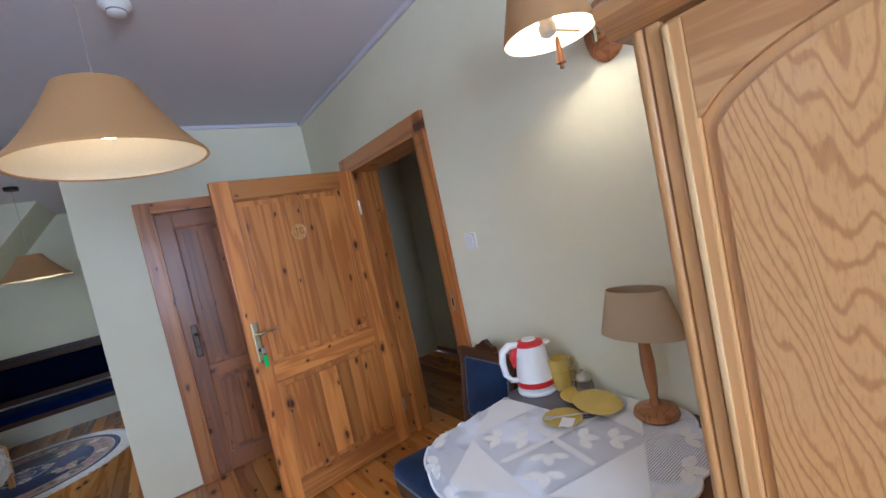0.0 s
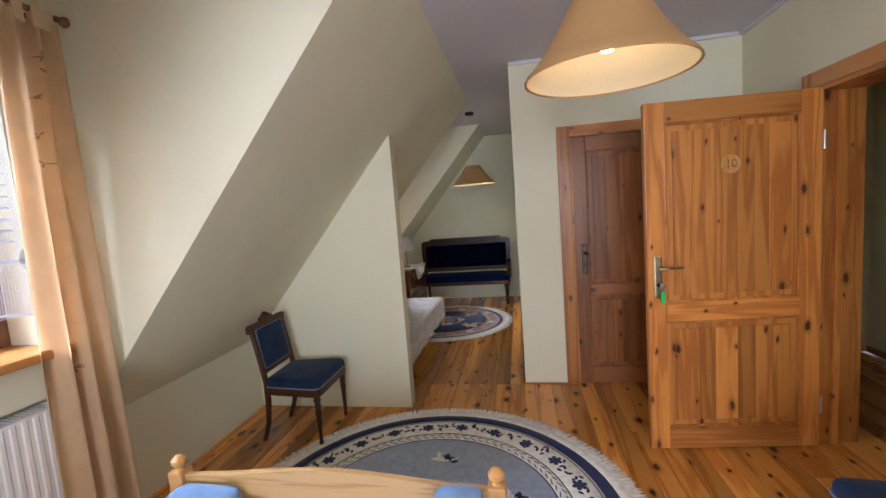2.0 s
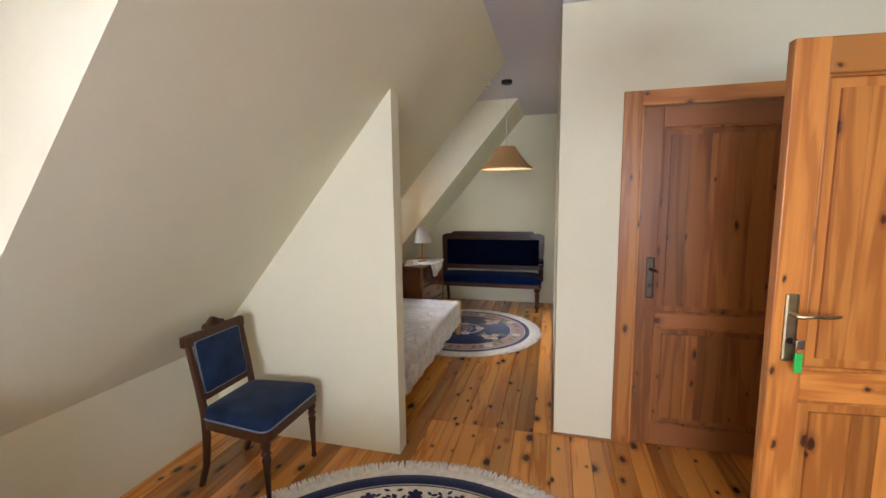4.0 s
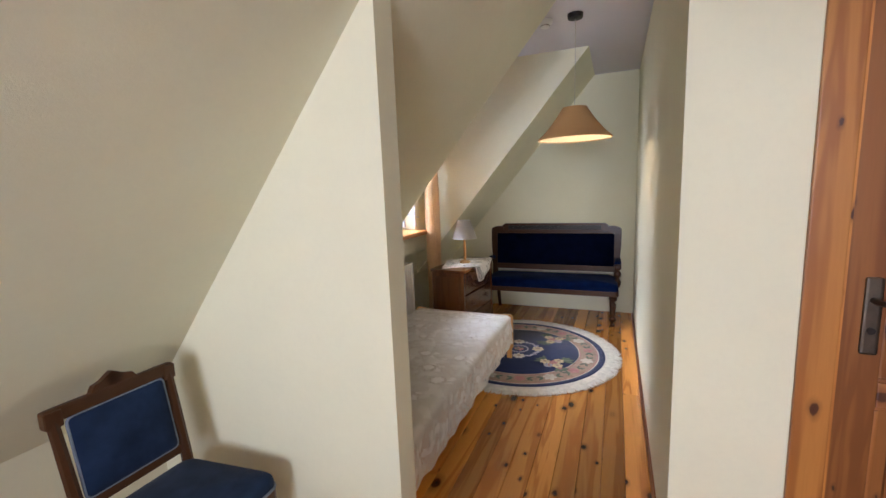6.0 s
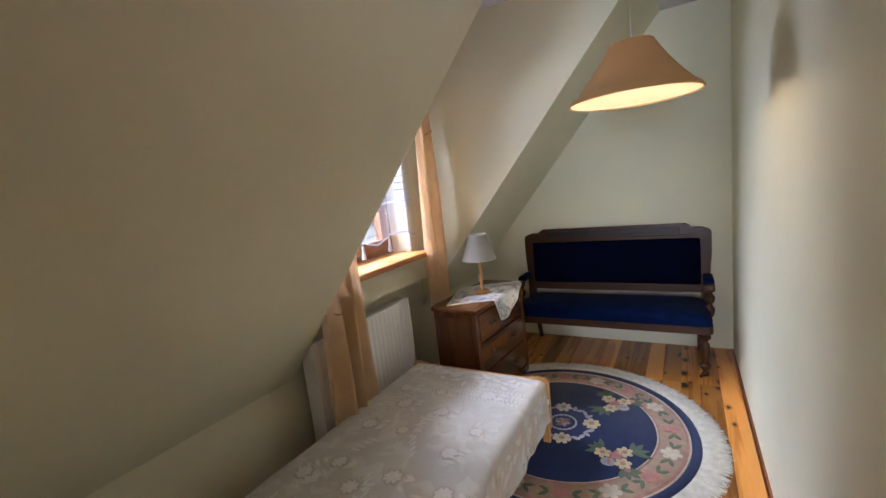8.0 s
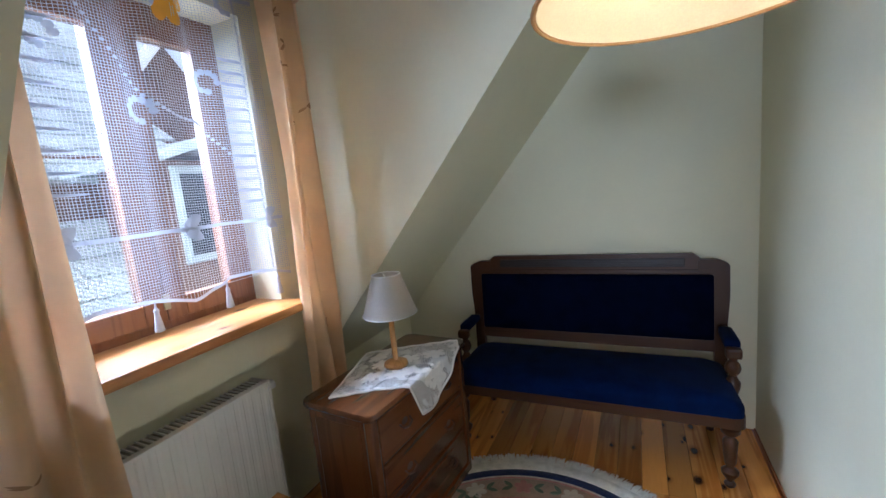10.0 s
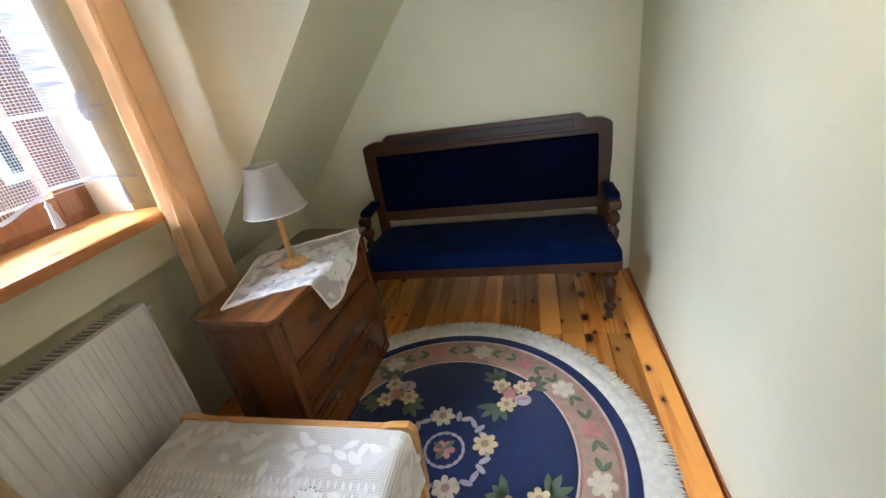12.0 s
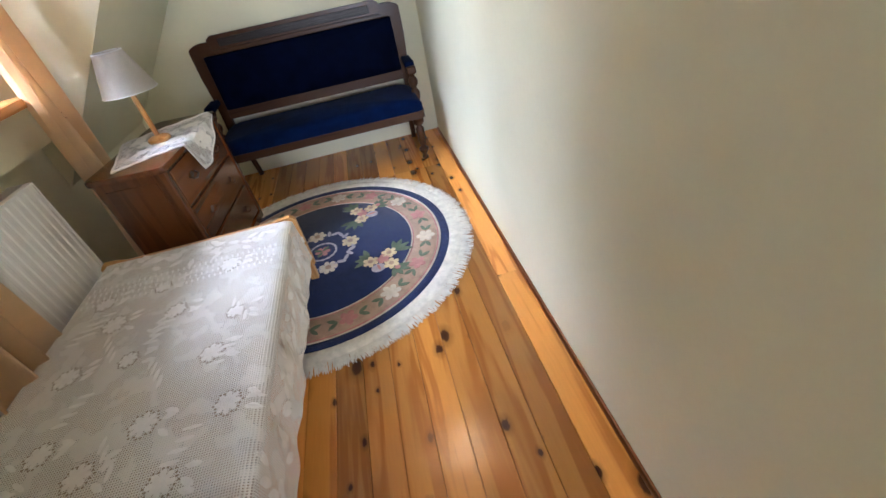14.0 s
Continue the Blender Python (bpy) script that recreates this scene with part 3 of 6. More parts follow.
# ---- ceiling things ----
def pendant(x, y, rim, r, r_top, h, group, watts):
    p = thing("pendant_lamp", pose(x, y, rim), "conical beige fabric pendant lamp hanging by a cord", "lamp", group)
    bm = bmesh.new()
    n = 120
    prof = [(r, 0.0), (r * 0.985, 0.012)] + [(r + (r_top - r) * u - 0.012 * math.sin(math.pi * u), h * u) for u in (0.15, 0.3, 0.5, 0.7, 0.85, 1.0)]
    lathe(bm, prof, n, (0, 0), 0.0035, False)
    part("shade", bm, SHADE_OUT, p, "pleated beige fabric shade", True)
    bm = bmesh.new()
    lathe(bm, [(a * 0.985 - 0.002, z + 0.001) for a, z in prof], 48, (0, 0), 0, False)
    part("lining", bm, SHADE_IN, p, "pale cream lining", True)
    bm = bmesh.new()
    tube(bm, [(r * math.cos(a * math.pi / 24), r * math.sin(a * math.pi / 24), 0) for a in range(49)], 0.004, 6)
    part("rim", bm, SHADE_OUT, p, smooth=True)
    bm = bmesh.new()
    for k in range(3):
        a = 2 * math.pi * k / 3
        tube(bm, [(0.02 * math.cos(a), 0.02 * math.sin(a), h * 0.8), (r_top * 0.98 * math.cos(a), r_top * 0.98 * math.sin(a), h * 0.98)], 0.0025, 6)
    part("spider", bm, STEEL, p)
    part("socket", turned([(0.016, h * 0.62), (0.022, h * 0.66), (0.022, h * 0.95), (0.012, h)], 16), WHITE_PLASTIC, p, smooth=True)
    part("bulb", turned([(0.004, h * 0.3), (0.02, h * 0.32), (0.03, h * 0.4), (0.028, h * 0.5), (0.015, h * 0.62)], 16), BULB, p, "lit warm bulb", True)
    top = CEIL - rim
    bm = bmesh.new()
    tube(bm, [(0, 0, h), (0.002, 0, (h + top) / 2), (0, 0, top - 0.02)], 0.002, 6)
    part("cord", bm, STEEL, p)
    part("ceiling_rose", turned([(0.02, top - 0.035), (0.05, top - 0.03), (0.052, top - 0.004), (0.052, top)], 24), DARK_METAL, p, "dark round ceiling rose", True)
    lp = new("pendant_light", bpy.data.lights.new("pendant_light", "POINT"))
    lp.data.energy, lp.data.color, lp.data.shadow_soft_size = watts, (1.0, 0.82, 0.52), 0.03
    lp.location = (x, y, rim + h * 0.22)
    return p


pendant(0.393, 1.84, 1.92, 0.274, 0.115, 0.24, "pendant lamps", PENDANT_WATTS)
pendant(-0.425, 5.285, 1.771, 0.25, 0.083, 0.215, "pendant lamps", PENDANT_WATTS * 1.8)


def smoke_alarm(x, y, r):
    s = thing("smoke_alarm", pose(x, y, CEIL), "round white plastic smoke alarm on the ceiling", "smoke alarm", "smoke alarms")
    part("base", turned([(r, -0.018), (r, 0)], 28), WHITE_PLASTIC, s, smooth=True)
    part("dome", turned([(r * 0.45, -0.05), (r * 0.6, -0.045), (r * 0.62, -0.032), (r * 0.9, -0.022), (r * 0.95, -0.018)], 28), WHITE_PLASTIC, s, smooth=True)
    part("vent", turned([(r * 0.635, -0.04), (r * 0.635, -0.034)], 28), GRILLE, s)


smoke_alarm(0.515, 2.12, 0.055)
smoke_alarm(-0.63, 5.31, 0.05)
sw = thing("light_switch", pose(X_RIGHT, 1.735, 1.385), "square white plastic light switch", "light switch")
part("plate", boxes((-0.012, 0, -0.04, 0.04, -0.04, 0.04), bevel=0.004), WHITE_PLASTIC, sw)
part("rocker", boxes((-0.018, -0.012, -0.027, 0.027, -0.027, 0.027), bevel=0.003), WHITE_PLASTIC, sw)


# ---- windows' dressings ----
def sheer_cloth(name, colour, through_light, gold=False):
    m, n, l, b = material(name)
    v = mapped(n, l)
    col = ramp(n, l, noise_tex(n, l, v, 9, 4), [(0.3, tuple(c * 0.88 for c in colour)), (0.7, colour)])
    l.new(col, b.inputs["Base Color"])
    b.inputs["Roughness"].default_value = 0.4 if gold else 0.85
    b.inputs["Sheen Weight"].default_value = 0.3
    tr = n.new("ShaderNodeBsdfTranslucent")
    l.new(col, tr.inputs["Color"])
    mx = n.new("ShaderNodeMixShader")
    mx.inputs[0].default_value = through_light
    l.new(b.outputs[0], mx.inputs[1])
    l.new(tr.outputs[0], mx.inputs[2])
    l.new(mx.outputs[0], n["Material Output"].inputs["Surface"])
    bumped(n, l, b, noise_tex(n, l, v, 420, 2), 0.12, 0.002)
    return m


CURTAIN = sheer_cloth("peach_satin", (0.93, 0.73, 0.49), 0.42, True)
YELLOW_THREAD = sheer_cloth("yellow_thread", (0.85, 0.42, 0.04), 0.35)
EMBROIDERY = plain("brown_thread", (0.50, 0.32, 0.18), 0.7)
NET = sheer_cloth("net_thread", (0.60, 0.63, 0.71), 0.15)


def leaf(bm, cx, cy, length, width, angle, place, n=5):
    """A flat pointed leaf in a local plane, set by place(u, v)."""
    ca, sa = math.cos(angle), math.sin(angle)
    up, dn = [], []
    for i in range(n + 1):
        t = i / n
        w = width * math.sin(math.pi * t) ** 0.8 / 2
        for side, lst in ((1, up), (-1, dn)):
            if side == -1 and i in (0, n):
                continue
            u, v = cx + ca * t * length - sa * side * w, cy + sa * t * length + ca * side * w
            lst.append(bm.verts.new(place(u, v)))
    bm.faces.new(up + dn[::-1])


def flower(bm, cx, cy, r, petals, place, start=0.0):
    """A flat flower with round petals, drawn as one outline."""
    n = petals * 6
    ring_pts = []
    for i in range(n):
        a = start + 2 * math.pi * i / n
        rr = r * (0.58 + 0.44 * abs(math.cos(petals * (a - start) / 2)) ** 0.7)
        ring_pts.append(bm.verts.new(place(cx + rr * math.cos(a), cy + rr * math.sin(a))))
    bm.faces.new(ring_pts)


def blob(bm, cx, cy, rx, ry, place, n=12, turn=0.0):
    ct, st = math.cos(turn), math.sin(turn)
    bm.faces.new([bm.verts.new(place(cx + rx * math.cos(2 * math.pi * i / n) * ct - ry * math.sin(2 * math.pi * i / n) * st, cy + rx * math.cos(2 * math.pi * i / n) * st + ry * math.sin(2 * math.pi * i / n) * ct)) for i in range(n)])


def curtain_panel(rail, y0, y1, top, bottom, spread, seed, side):
    """A gathered panel with deep folds hanging before the window wall."""
    rnd = random.Random(seed)
    folds = 3
    ny, nz = 64, 22
    ph = rnd.uniform(0, 6)

    def point(u, w):
        z = top + (bottom - top) * w
        wide = (y1 - y0) * (0.92 + spread * w ** 2.2)
        mid = (y0 + y1) / 2 + side * 0.02 * w ** 2.2
        amp = 0.028 + 0.014 * w
        y = mid + wide * (u - 0.5) + 0.012 * math.sin(9 * u + 4 * w + ph)
        x = amp * math.sin(2 * math.pi * folds * u + ph + 0.5 * math.sin(3 * w)) + 0.012 * math.sin(5 * w + 7 * u)
        return (x, y, z)

    bm = bmesh.new()
    g = [[bm.verts.new(point(i / ny, j / nz)) for i in range(ny + 1)] for j in range(nz + 1)]
    for j in range(nz):
        for i in range(ny):
            bm.faces.new((g[j][i], g[j][i + 1], g[j + 1][i + 1], g[j + 1][i]))
    bmesh.ops.solidify(bm, geom=bm.faces[:], thickness=0.003)
    c = part("panel", bm, CURTAIN, rail, "peach satin curtain with embroidered sprigs", True)
    for k in range(6):
        bm = bmesh.new()
        u0, w0 = (0.25 + 0.5 * rnd.random(), (0.05, 0.09, 0.12, 0.2, 0.24, 0.62)[k] + 0.02 * rnd.random())

        def place(a, b, u0=u0, w0=w0):
            p = point(u0 + a / (y1 - y0), min(1, max(0, w0 - b / (top - bottom))))
            return (p[0] + 0.006, p[1], p[2])
        for q in range(4):
            leaf(bm, 0.0, 0.0, 0.018 + 0.01 * rnd.random(), 0.007, rnd.uniform(0, 6.28), place, 4)
        part("sprig", bm, EMBROIDERY, c, "brown embroidered sprig")
    for k in range(4):
        u = (k + 0.5) / 4
        p = point(u, 0)
        part("tab", boxes((-0.02, 0.018, p[1] - 0.02, p[1] + 0.02, top - 0.03, top + 0.05), bevel=0.006), CURTAIN, c)


def net_curtain(c, w, top, bottom, x):
    net = thing("net_curtain", pose(x, c, bottom), "white crocheted net curtain with leaf motifs and tassels", "curtain", "net curtains")
    h = top - bottom

    def wave(y):
        return 0.016 * math.sin(26 * y) + 0.008 * math.sin(57 * y + 1)

    def hem(y):
        return -0.03 + 0.045 * abs(math.sin(math.pi * (y / w + 0.5) * 2.0))

    verts, faces = [], []

    def strip(pts, half, along_y):
        base = len(verts)
        for (y, z) in pts:
            for s in (-half, half):
                verts.append((wave(y), y + (0 if along_y else s), z + (s if along_y else 0)))
        for i in range(len(pts) - 1):
            a = base + 2 * i
            faces.append((a, a + 1, a + 3, a + 2))

    ys = [-w / 2 + 0.009 * i for i in range(int(w / 0.009) + 1)]
    for y in ys:
        strip([(y, hem(y) + (h - hem(y)) * k / 6) for k in range(7)], 0.0009, False)
    z = 0.0
    long_y = [-w / 2 + w * i / 60 for i in range(61)]
    while z < h:
        strip([(y, z) for y in long_y if z > hem(y)], 0.0009, True)
        z += 0.009
    for z in (0.22, 0.225, h - 0.05, h - 0.045):
        strip([(y, z) for y in long_y], 0.004, True)
    strip([(y, hem(y)) for y in long_y], 0.006, True)
    me = bpy.data.meshes.new("mesh_cloth")
    me.from_pydata(verts, [], faces)
    me.materials.append(NET)
    mesh = new("mesh_cloth", me)
    mesh.parent = net
    tagged(mesh, kind="stuff")
    rnd = random.Random(7)

    def place(u, v):
        return (wave(u) + 0.002, u, v)
    for cy in (-0.36, 0.0, 0.36):
        for zz, ang in ((0.225, 0.5), (0.225, -0.55)):
            bm = bmesh.new()
            leaf(bm, cy, zz, 0.085, 0.045, ang, place)
            part("leaf", bm, NET, net, "dense white crocheted leaf")
    bm = bmesh.new()
    for cy, zz in ((-0.05, 0.62), (0.2, 0.75), (-0.28, 0.8), (0.05, 1.0), (0.32, 1.05), (-0.2, 1.08)):
        for k in range(9):
            a = k * 0.6
            blob(bm, cy + 0.035 * math.cos(a), zz + 0.035 * math.sin(a), 0.012, 0.012, place, 8)
    for k in range(40):
        a = k / 39
        blob(bm, -0.3 + 0.55 * a, 0.95 - 0.5 * a + 0.04 * math.sin(9 * a), 0.008, 0.006, place, 6)
    for k in range(13):
        blob(bm, 0.3, 0.30 + 0.045 * k, 0.055, 0.007, place, 10)
        blob(bm, -0.31, 0.36 + 0.06 * k, 0.075, 0.005, place, 10)
    tagged(part("scrollwork", bm, NET, net, "dense white crocheted scrolls"), kind="stuff")
    bm = bmesh.new()
    flower(bm, 0.08, h - 0.17, 0.07, 5, place, 0.3)
    part("flower_motif", bm, YELLOW_THREAD, net, "yellow-orange crocheted flower")
    for k in range(4):
        y = -w / 2 + 0.06 + (w - 0.12) * k / 3
        z0 = hem(y)
        bm = turned([(0.002, 0), (0.003, -0.02), (0.009, -0.03), (0.007, -0.04), (0.013, -0.085), (0.015, -0.1), (0.004, -0.104)], 12)
        t = part("tassel", bm, NET, net, "white thread tassel", True)
        t.location = (wave(y), y, z0)


def radiator(c, lift, shift):
    r = thing("radiator", pose(-1.985, c + shift, 0.0), "white ribbed panel radiator under the window", "radiator", "radiators")
    w, z0, z1 = 0.86, 0.13, 0.715 + lift
    bm = bmesh.new()
    pts = []
    n = 21
    for i in range(n):
        y = -w / 2 + w * i / n
        s = w / n
        pts += [(0.06, y), (0.06, y + s * 0.35), (0.0635, y + s * 0.5), (0.0635, y + s * 0.85)]
    pts += [(0.06, w / 2), (0.045, w / 2), (0.045, -w / 2)]
    prism(bm, pts, z0 + 0.02, z1 - 0.012, "z")
    part("front_panel", bm, RADIATOR, r)
    part("frame", boxes((0.04, 0.07, -w / 2 - 0.008, -w / 2, z0, z1), (0.04, 0.07, w / 2, w / 2 + 0.008, z0, z1), (0.04, 0.0705, -w / 2, w / 2, z0, z0 + 0.02), (0.04, 0.0705, -w / 2, w / 2, z1 - 0.012, z1), bevel=0.003), RADIATOR, r)
    for q in (-1, 1):
        a, b = sorted((q * w / 2, q * (w / 2 + 0.004)))
        part("side", boxes((-0.035, 0.04, a, b, z0, z1)), RADIATOR, r)
        part("foot", boxes((-0.03, 0.03, q * (w / 2 - 0.115) - 0.015, q * (w / 2 - 0.115) + 0.015, 0, z0 + 0.01)), RADIATOR, r)
    part("back_panel", boxes((-0.035, -0.025, -w / 2, w / 2, z0, z1 - 0.01)), RADIATOR, r)
    g = part("grille", boxes((-0.034, 0.04, -w / 2, w / 2, z1 - 0.012, z1 - 0.008)), GRILLE, r, "grey top grille with slots")
    for i in range(44):
        y = -w / 2 + 0.01 + (w - 0.02) * i / 43
        part("fin", boxes((-0.034, 0.04, y - 0.002, y + 0.002, z1 - 0.008, z1 - 0.001)), RADIATOR, g)
    bm = bmesh.new()
    tube(bm, [(0.0, w / 2 + 0.004, z1 - 0.06), (0.0, w / 2 + 0.03, z1 - 0.06), (0.0, w / 2 + 0.075, z1 - 0.06)], [0.01, 0.017, 0.02], 14)
    part("valve", bm, WHITE_PLASTIC, r, "white thermostat valve", True)
    bm = bmesh.new()
    tube(bm, [(0.0, w / 2 + 0.025, z1 - 0.065), (0.0, w / 2 + 0.025, 0.0)], 0.008, 10)
    part("pipe", bm, RADIATOR, r, smooth=True)


def dressing(win, lift, a, b, low, seed, gap=0.075, flare=0.2, shift=-0.02):
    c, y0, y1, z0, z1 = win
    top = z1 + 0.08
    rail = thing("curtain", pose(X_WIN + gap, 0, 0), "pair of peach satin curtains on a wooden rod", "curtain", "curtains")
    bm = bmesh.new()
    tube(bm, [(0, c - 0.56, top + 0.04), (0, c + 0.55, top + 0.04)], 0.012, 12)
    rod = part("rod", bm, PINE_WIN, rail, "brown wooden curtain rod", True)
    for s in (-1, 1):
        k = part("finial", turned([(0.006, 0), (0.014, 0.006), (0.01, 0.014), (0.022, 0.028), (0.024, 0.038), (0.014, 0.05), (0.004, 0.054)], 16), PINE_WIN, rod, smooth=True)
        k.matrix_basis = pose(0, c + s * 0.555, top + 0.04, -s * 90)
        part("bracket", boxes((-gap - 0.001, 0.0, c + s * 0.5 - 0.01, c + s * 0.5 + 0.01, top + 0.03, top + 0.05), bevel=0.003), PINE_WIN, rod)
    curtain_panel(rail, a[0], a[1], top, low, flare, seed, -1.5 if flare > 0.3 else -0.3)
    curtain_panel(rail, b[0], b[1], top, low, 0.25, seed + 1, 0.3)
    net_curtain(c, y1 - y0 + 0.1, top + 0.02, z0 + 0.17, X_WIN + 0.03)
    radiator(c, lift, shift)


dressing(windows[0], 0.09, (0.70, 0.93), (1.60, 1.86), 0.12, 11, 0.16)
dressing(windows[1], 0.06, (4.74, 4.985), (5.715, 5.94), 0.12, 21, 0.18, 0.5, -0.205)


# ---- chairs and settee ----
def turned_leg(h, r=0.022):
    return turned([(r * 0.55, 0), (r * 0.8, 0.012), (r * 0.55, 0.03), (r * 0.65, h * 0.25), (r * 0.85, h * 0.55), (r * 1.05, h * 0.66), (r * 0.75, h * 0.7), (r * 1.15, h * 0.74), (r * 0.8, h * 0.78), (r * 1.2, h * 0.86), (r * 0.95, h * 0.9), (r * 1.05, h)], 14)


def cushion(bm, outline, z0, z1, crown, rings=5):
    """A stuffed cushion over an outline of (x, y), swelling in the middle."""
    cx = sum(p[0] for p in outline) / len(outline)
    cy = sum(p[1] for p in outline) / len(outline)
    prev = [bm.verts.new((x, y, z0)) for x, y in outline]
    bm.faces.new(prev[::-1])
    k = len(outline)
    steps = [(1.0, 0.55), (0.985, 0.8), (0.95, 0.95)] + [(0.9 - 0.8 * i / rings, 1.0 + (1 - (0.9 - 0.8 * i / rings) ** 2) * crown) for i in range(rings + 1)]
    for f, zf in steps:
        ring = [bm.verts.new((cx + (x - cx) * f, cy + (y - cy) * f, z0 + (z1 - z0) * zf)) for x, y in outline]
        for i in range(k):
            bm.faces.new((prev[i], prev[(i + 1) % k], ring[(i + 1) % k], ring[i]))
        prev = ring
    bm.faces.new(prev)


def rounded(outline, r, n=4):
    """The outline with its corners rounded."""
    out = []
    k = len(outline)
    for i in range(k):
        p, a, b = Vector(outline[i]), Vector(outline[i - 1]), Vector(outline[(i + 1) % k])
        u, v = (a - p).normalized(), (b - p).normalized()
        s, e = p + u * r, p + v * r
        for j in range(n + 1):
            t = j / n
            q = s.lerp(p, t).lerp(p.lerp(e, t), t)
            out.append((q.x, q.y))
    return out


def salon_chair(m, label):
    """A carved upholstered chair that faces local -y."""
    c = thing("upholstered_chair", m, label, "chair", "blue salon chairs")
    for s in (-1, 1):
        leg = part("front_leg", turned_leg(0.38), WALNUT, c, smooth=True)
        leg.location = (s * 0.2, -0.2, 0)
        bm = bmesh.new()
        tube(bm, [(s * 0.165, 0.27, 0), (s * 0.17, 0.22, 0.14), (s * 0.175, 0.2, 0.3), (s * 0.175, 0.2, 0.44), (s * 0.178, 0.225, 0.6), (s * 0.182, 0.27, 0.84)], [0.017, 0.019, 0.021, 0.021, 0.019, 0.017], 8)
        part("back_post", bm, WALNUT, c, smooth=True)
        part("corner_block", boxes((s * 0.18 - 0.024, s * 0.18 + 0.024, 0.25, 0.295, 0.795, 0.855), bevel=0.008), WALNUT, c)
    seat_out = rounded([(-0.235, -0.235), (0.235, -0.235), (0.19, 0.215), (-0.19, 0.215)], 0.05)
    bm = bmesh.new()
    prism(bm, seat_out, 0.355, 0.41, "z")
    part("seat_frame", bm, WALNUT_X, c)
    bm = bmesh.new()
    cushion(bm, [(x * 0.99, y * 0.99) for x, y in seat_out], 0.405, 0.465, 0.28)
    seat = part("seat", bm, PLUSH, c, "blue plush seat", True)
    bm = bmesh.new()
    tube(bm, [(x * 1.0, y * 1.0, 0.412) for x, y in seat_out + seat_out[:1]], 0.005, 6)
    part("piping", bm, PIPING, seat, smooth=True)
    # the back leans: build it upright, then tip it
    tip = pose(0, 0.215, 0.5, -9.5)
    part("lower_rail", boxes((-0.16, 0.16, -0.015, 0.015, -0.005, 0.03), bevel=0.006), WALNUT_X, c, at=tip)
    part("top_rail", boxes((-0.2, 0.2, -0.017, 0.017, 0.315, 0.365), bevel=0.01), WALNUT_X, c, at=tip)
    bm = bmesh.new()
    prism(bm, [(-0.075, 0.36), (-0.06, 0.385), (-0.035, 0.392), (0, 0.415), (0.035, 0.392), (0.06, 0.385), (0.075, 0.36)], -0.014, 0.014, "y")
    crest = part("crest", bm, WALNUT_X, c, "carved crest", at=tip)
    bm = bmesh.new()
    flower(bm, 0, 0.385, 0.024, 8, lambda u, v: (u, -0.0165, v))
    bmesh.ops.solidify(bm, geom=bm.faces[:], thickness=0.004)
    part("rosette", bm, WALNUT, crest)
    out = rounded([(-0.152, 0.03), (0.152, 0.03), (0.152, 0.315), (-0.152, 0.315)], 0.02)
    bm = bmesh.new()
    cushion(bm, out, 0, 0.02, 0.9)
    bmesh.ops.rotate(bm, cent=(0, 0, 0), matrix=Matrix.Rotation(radians(90), 3, "X"), verts=bm.verts)
    back = part("backrest", bm, PLUSH, c, "blue plush back panel", True, tip)
    bm = bmesh.new()
    tube(bm, [(x, -0.012, z) for x, z in out + out[:1]], 0.005, 6)
    part("piping", bm, PIPING, back, smooth=True)
    return c


salon_chair(pose(-1.495, 2.945, 0.002, 0, 0, 90) @ Matrix.Diagonal((1, 0.94, 0.96, 1)), "carved dark wood chair with blue plush, against the partition")
salon_chair(pose(1.335, 1.69, 0.002, 0, 0, -90), "carved dark wood chair with blue plush, tucked at the table")


def settee_leg(h):
    """A turned leg with two bulbs and a small round foot."""
    return turned([(0.012, 0), (0.022, 0.01), (0.024, 0.02), (0.014, 0.034), (0.018, 0.045), (0.034, 0.07), (0.036, 0.084), (0.019, 0.1), (0.017, 0.108), (0.024, 0.125), (0.029, h * 0.62), (0.031, h * 0.72), (0.02, h * 0.77), (0.018, h * 0.79), (0.039, h * 0.86), (0.04, h * 0.92), (0.024, h * 0.97), (0.024, h)], 20)


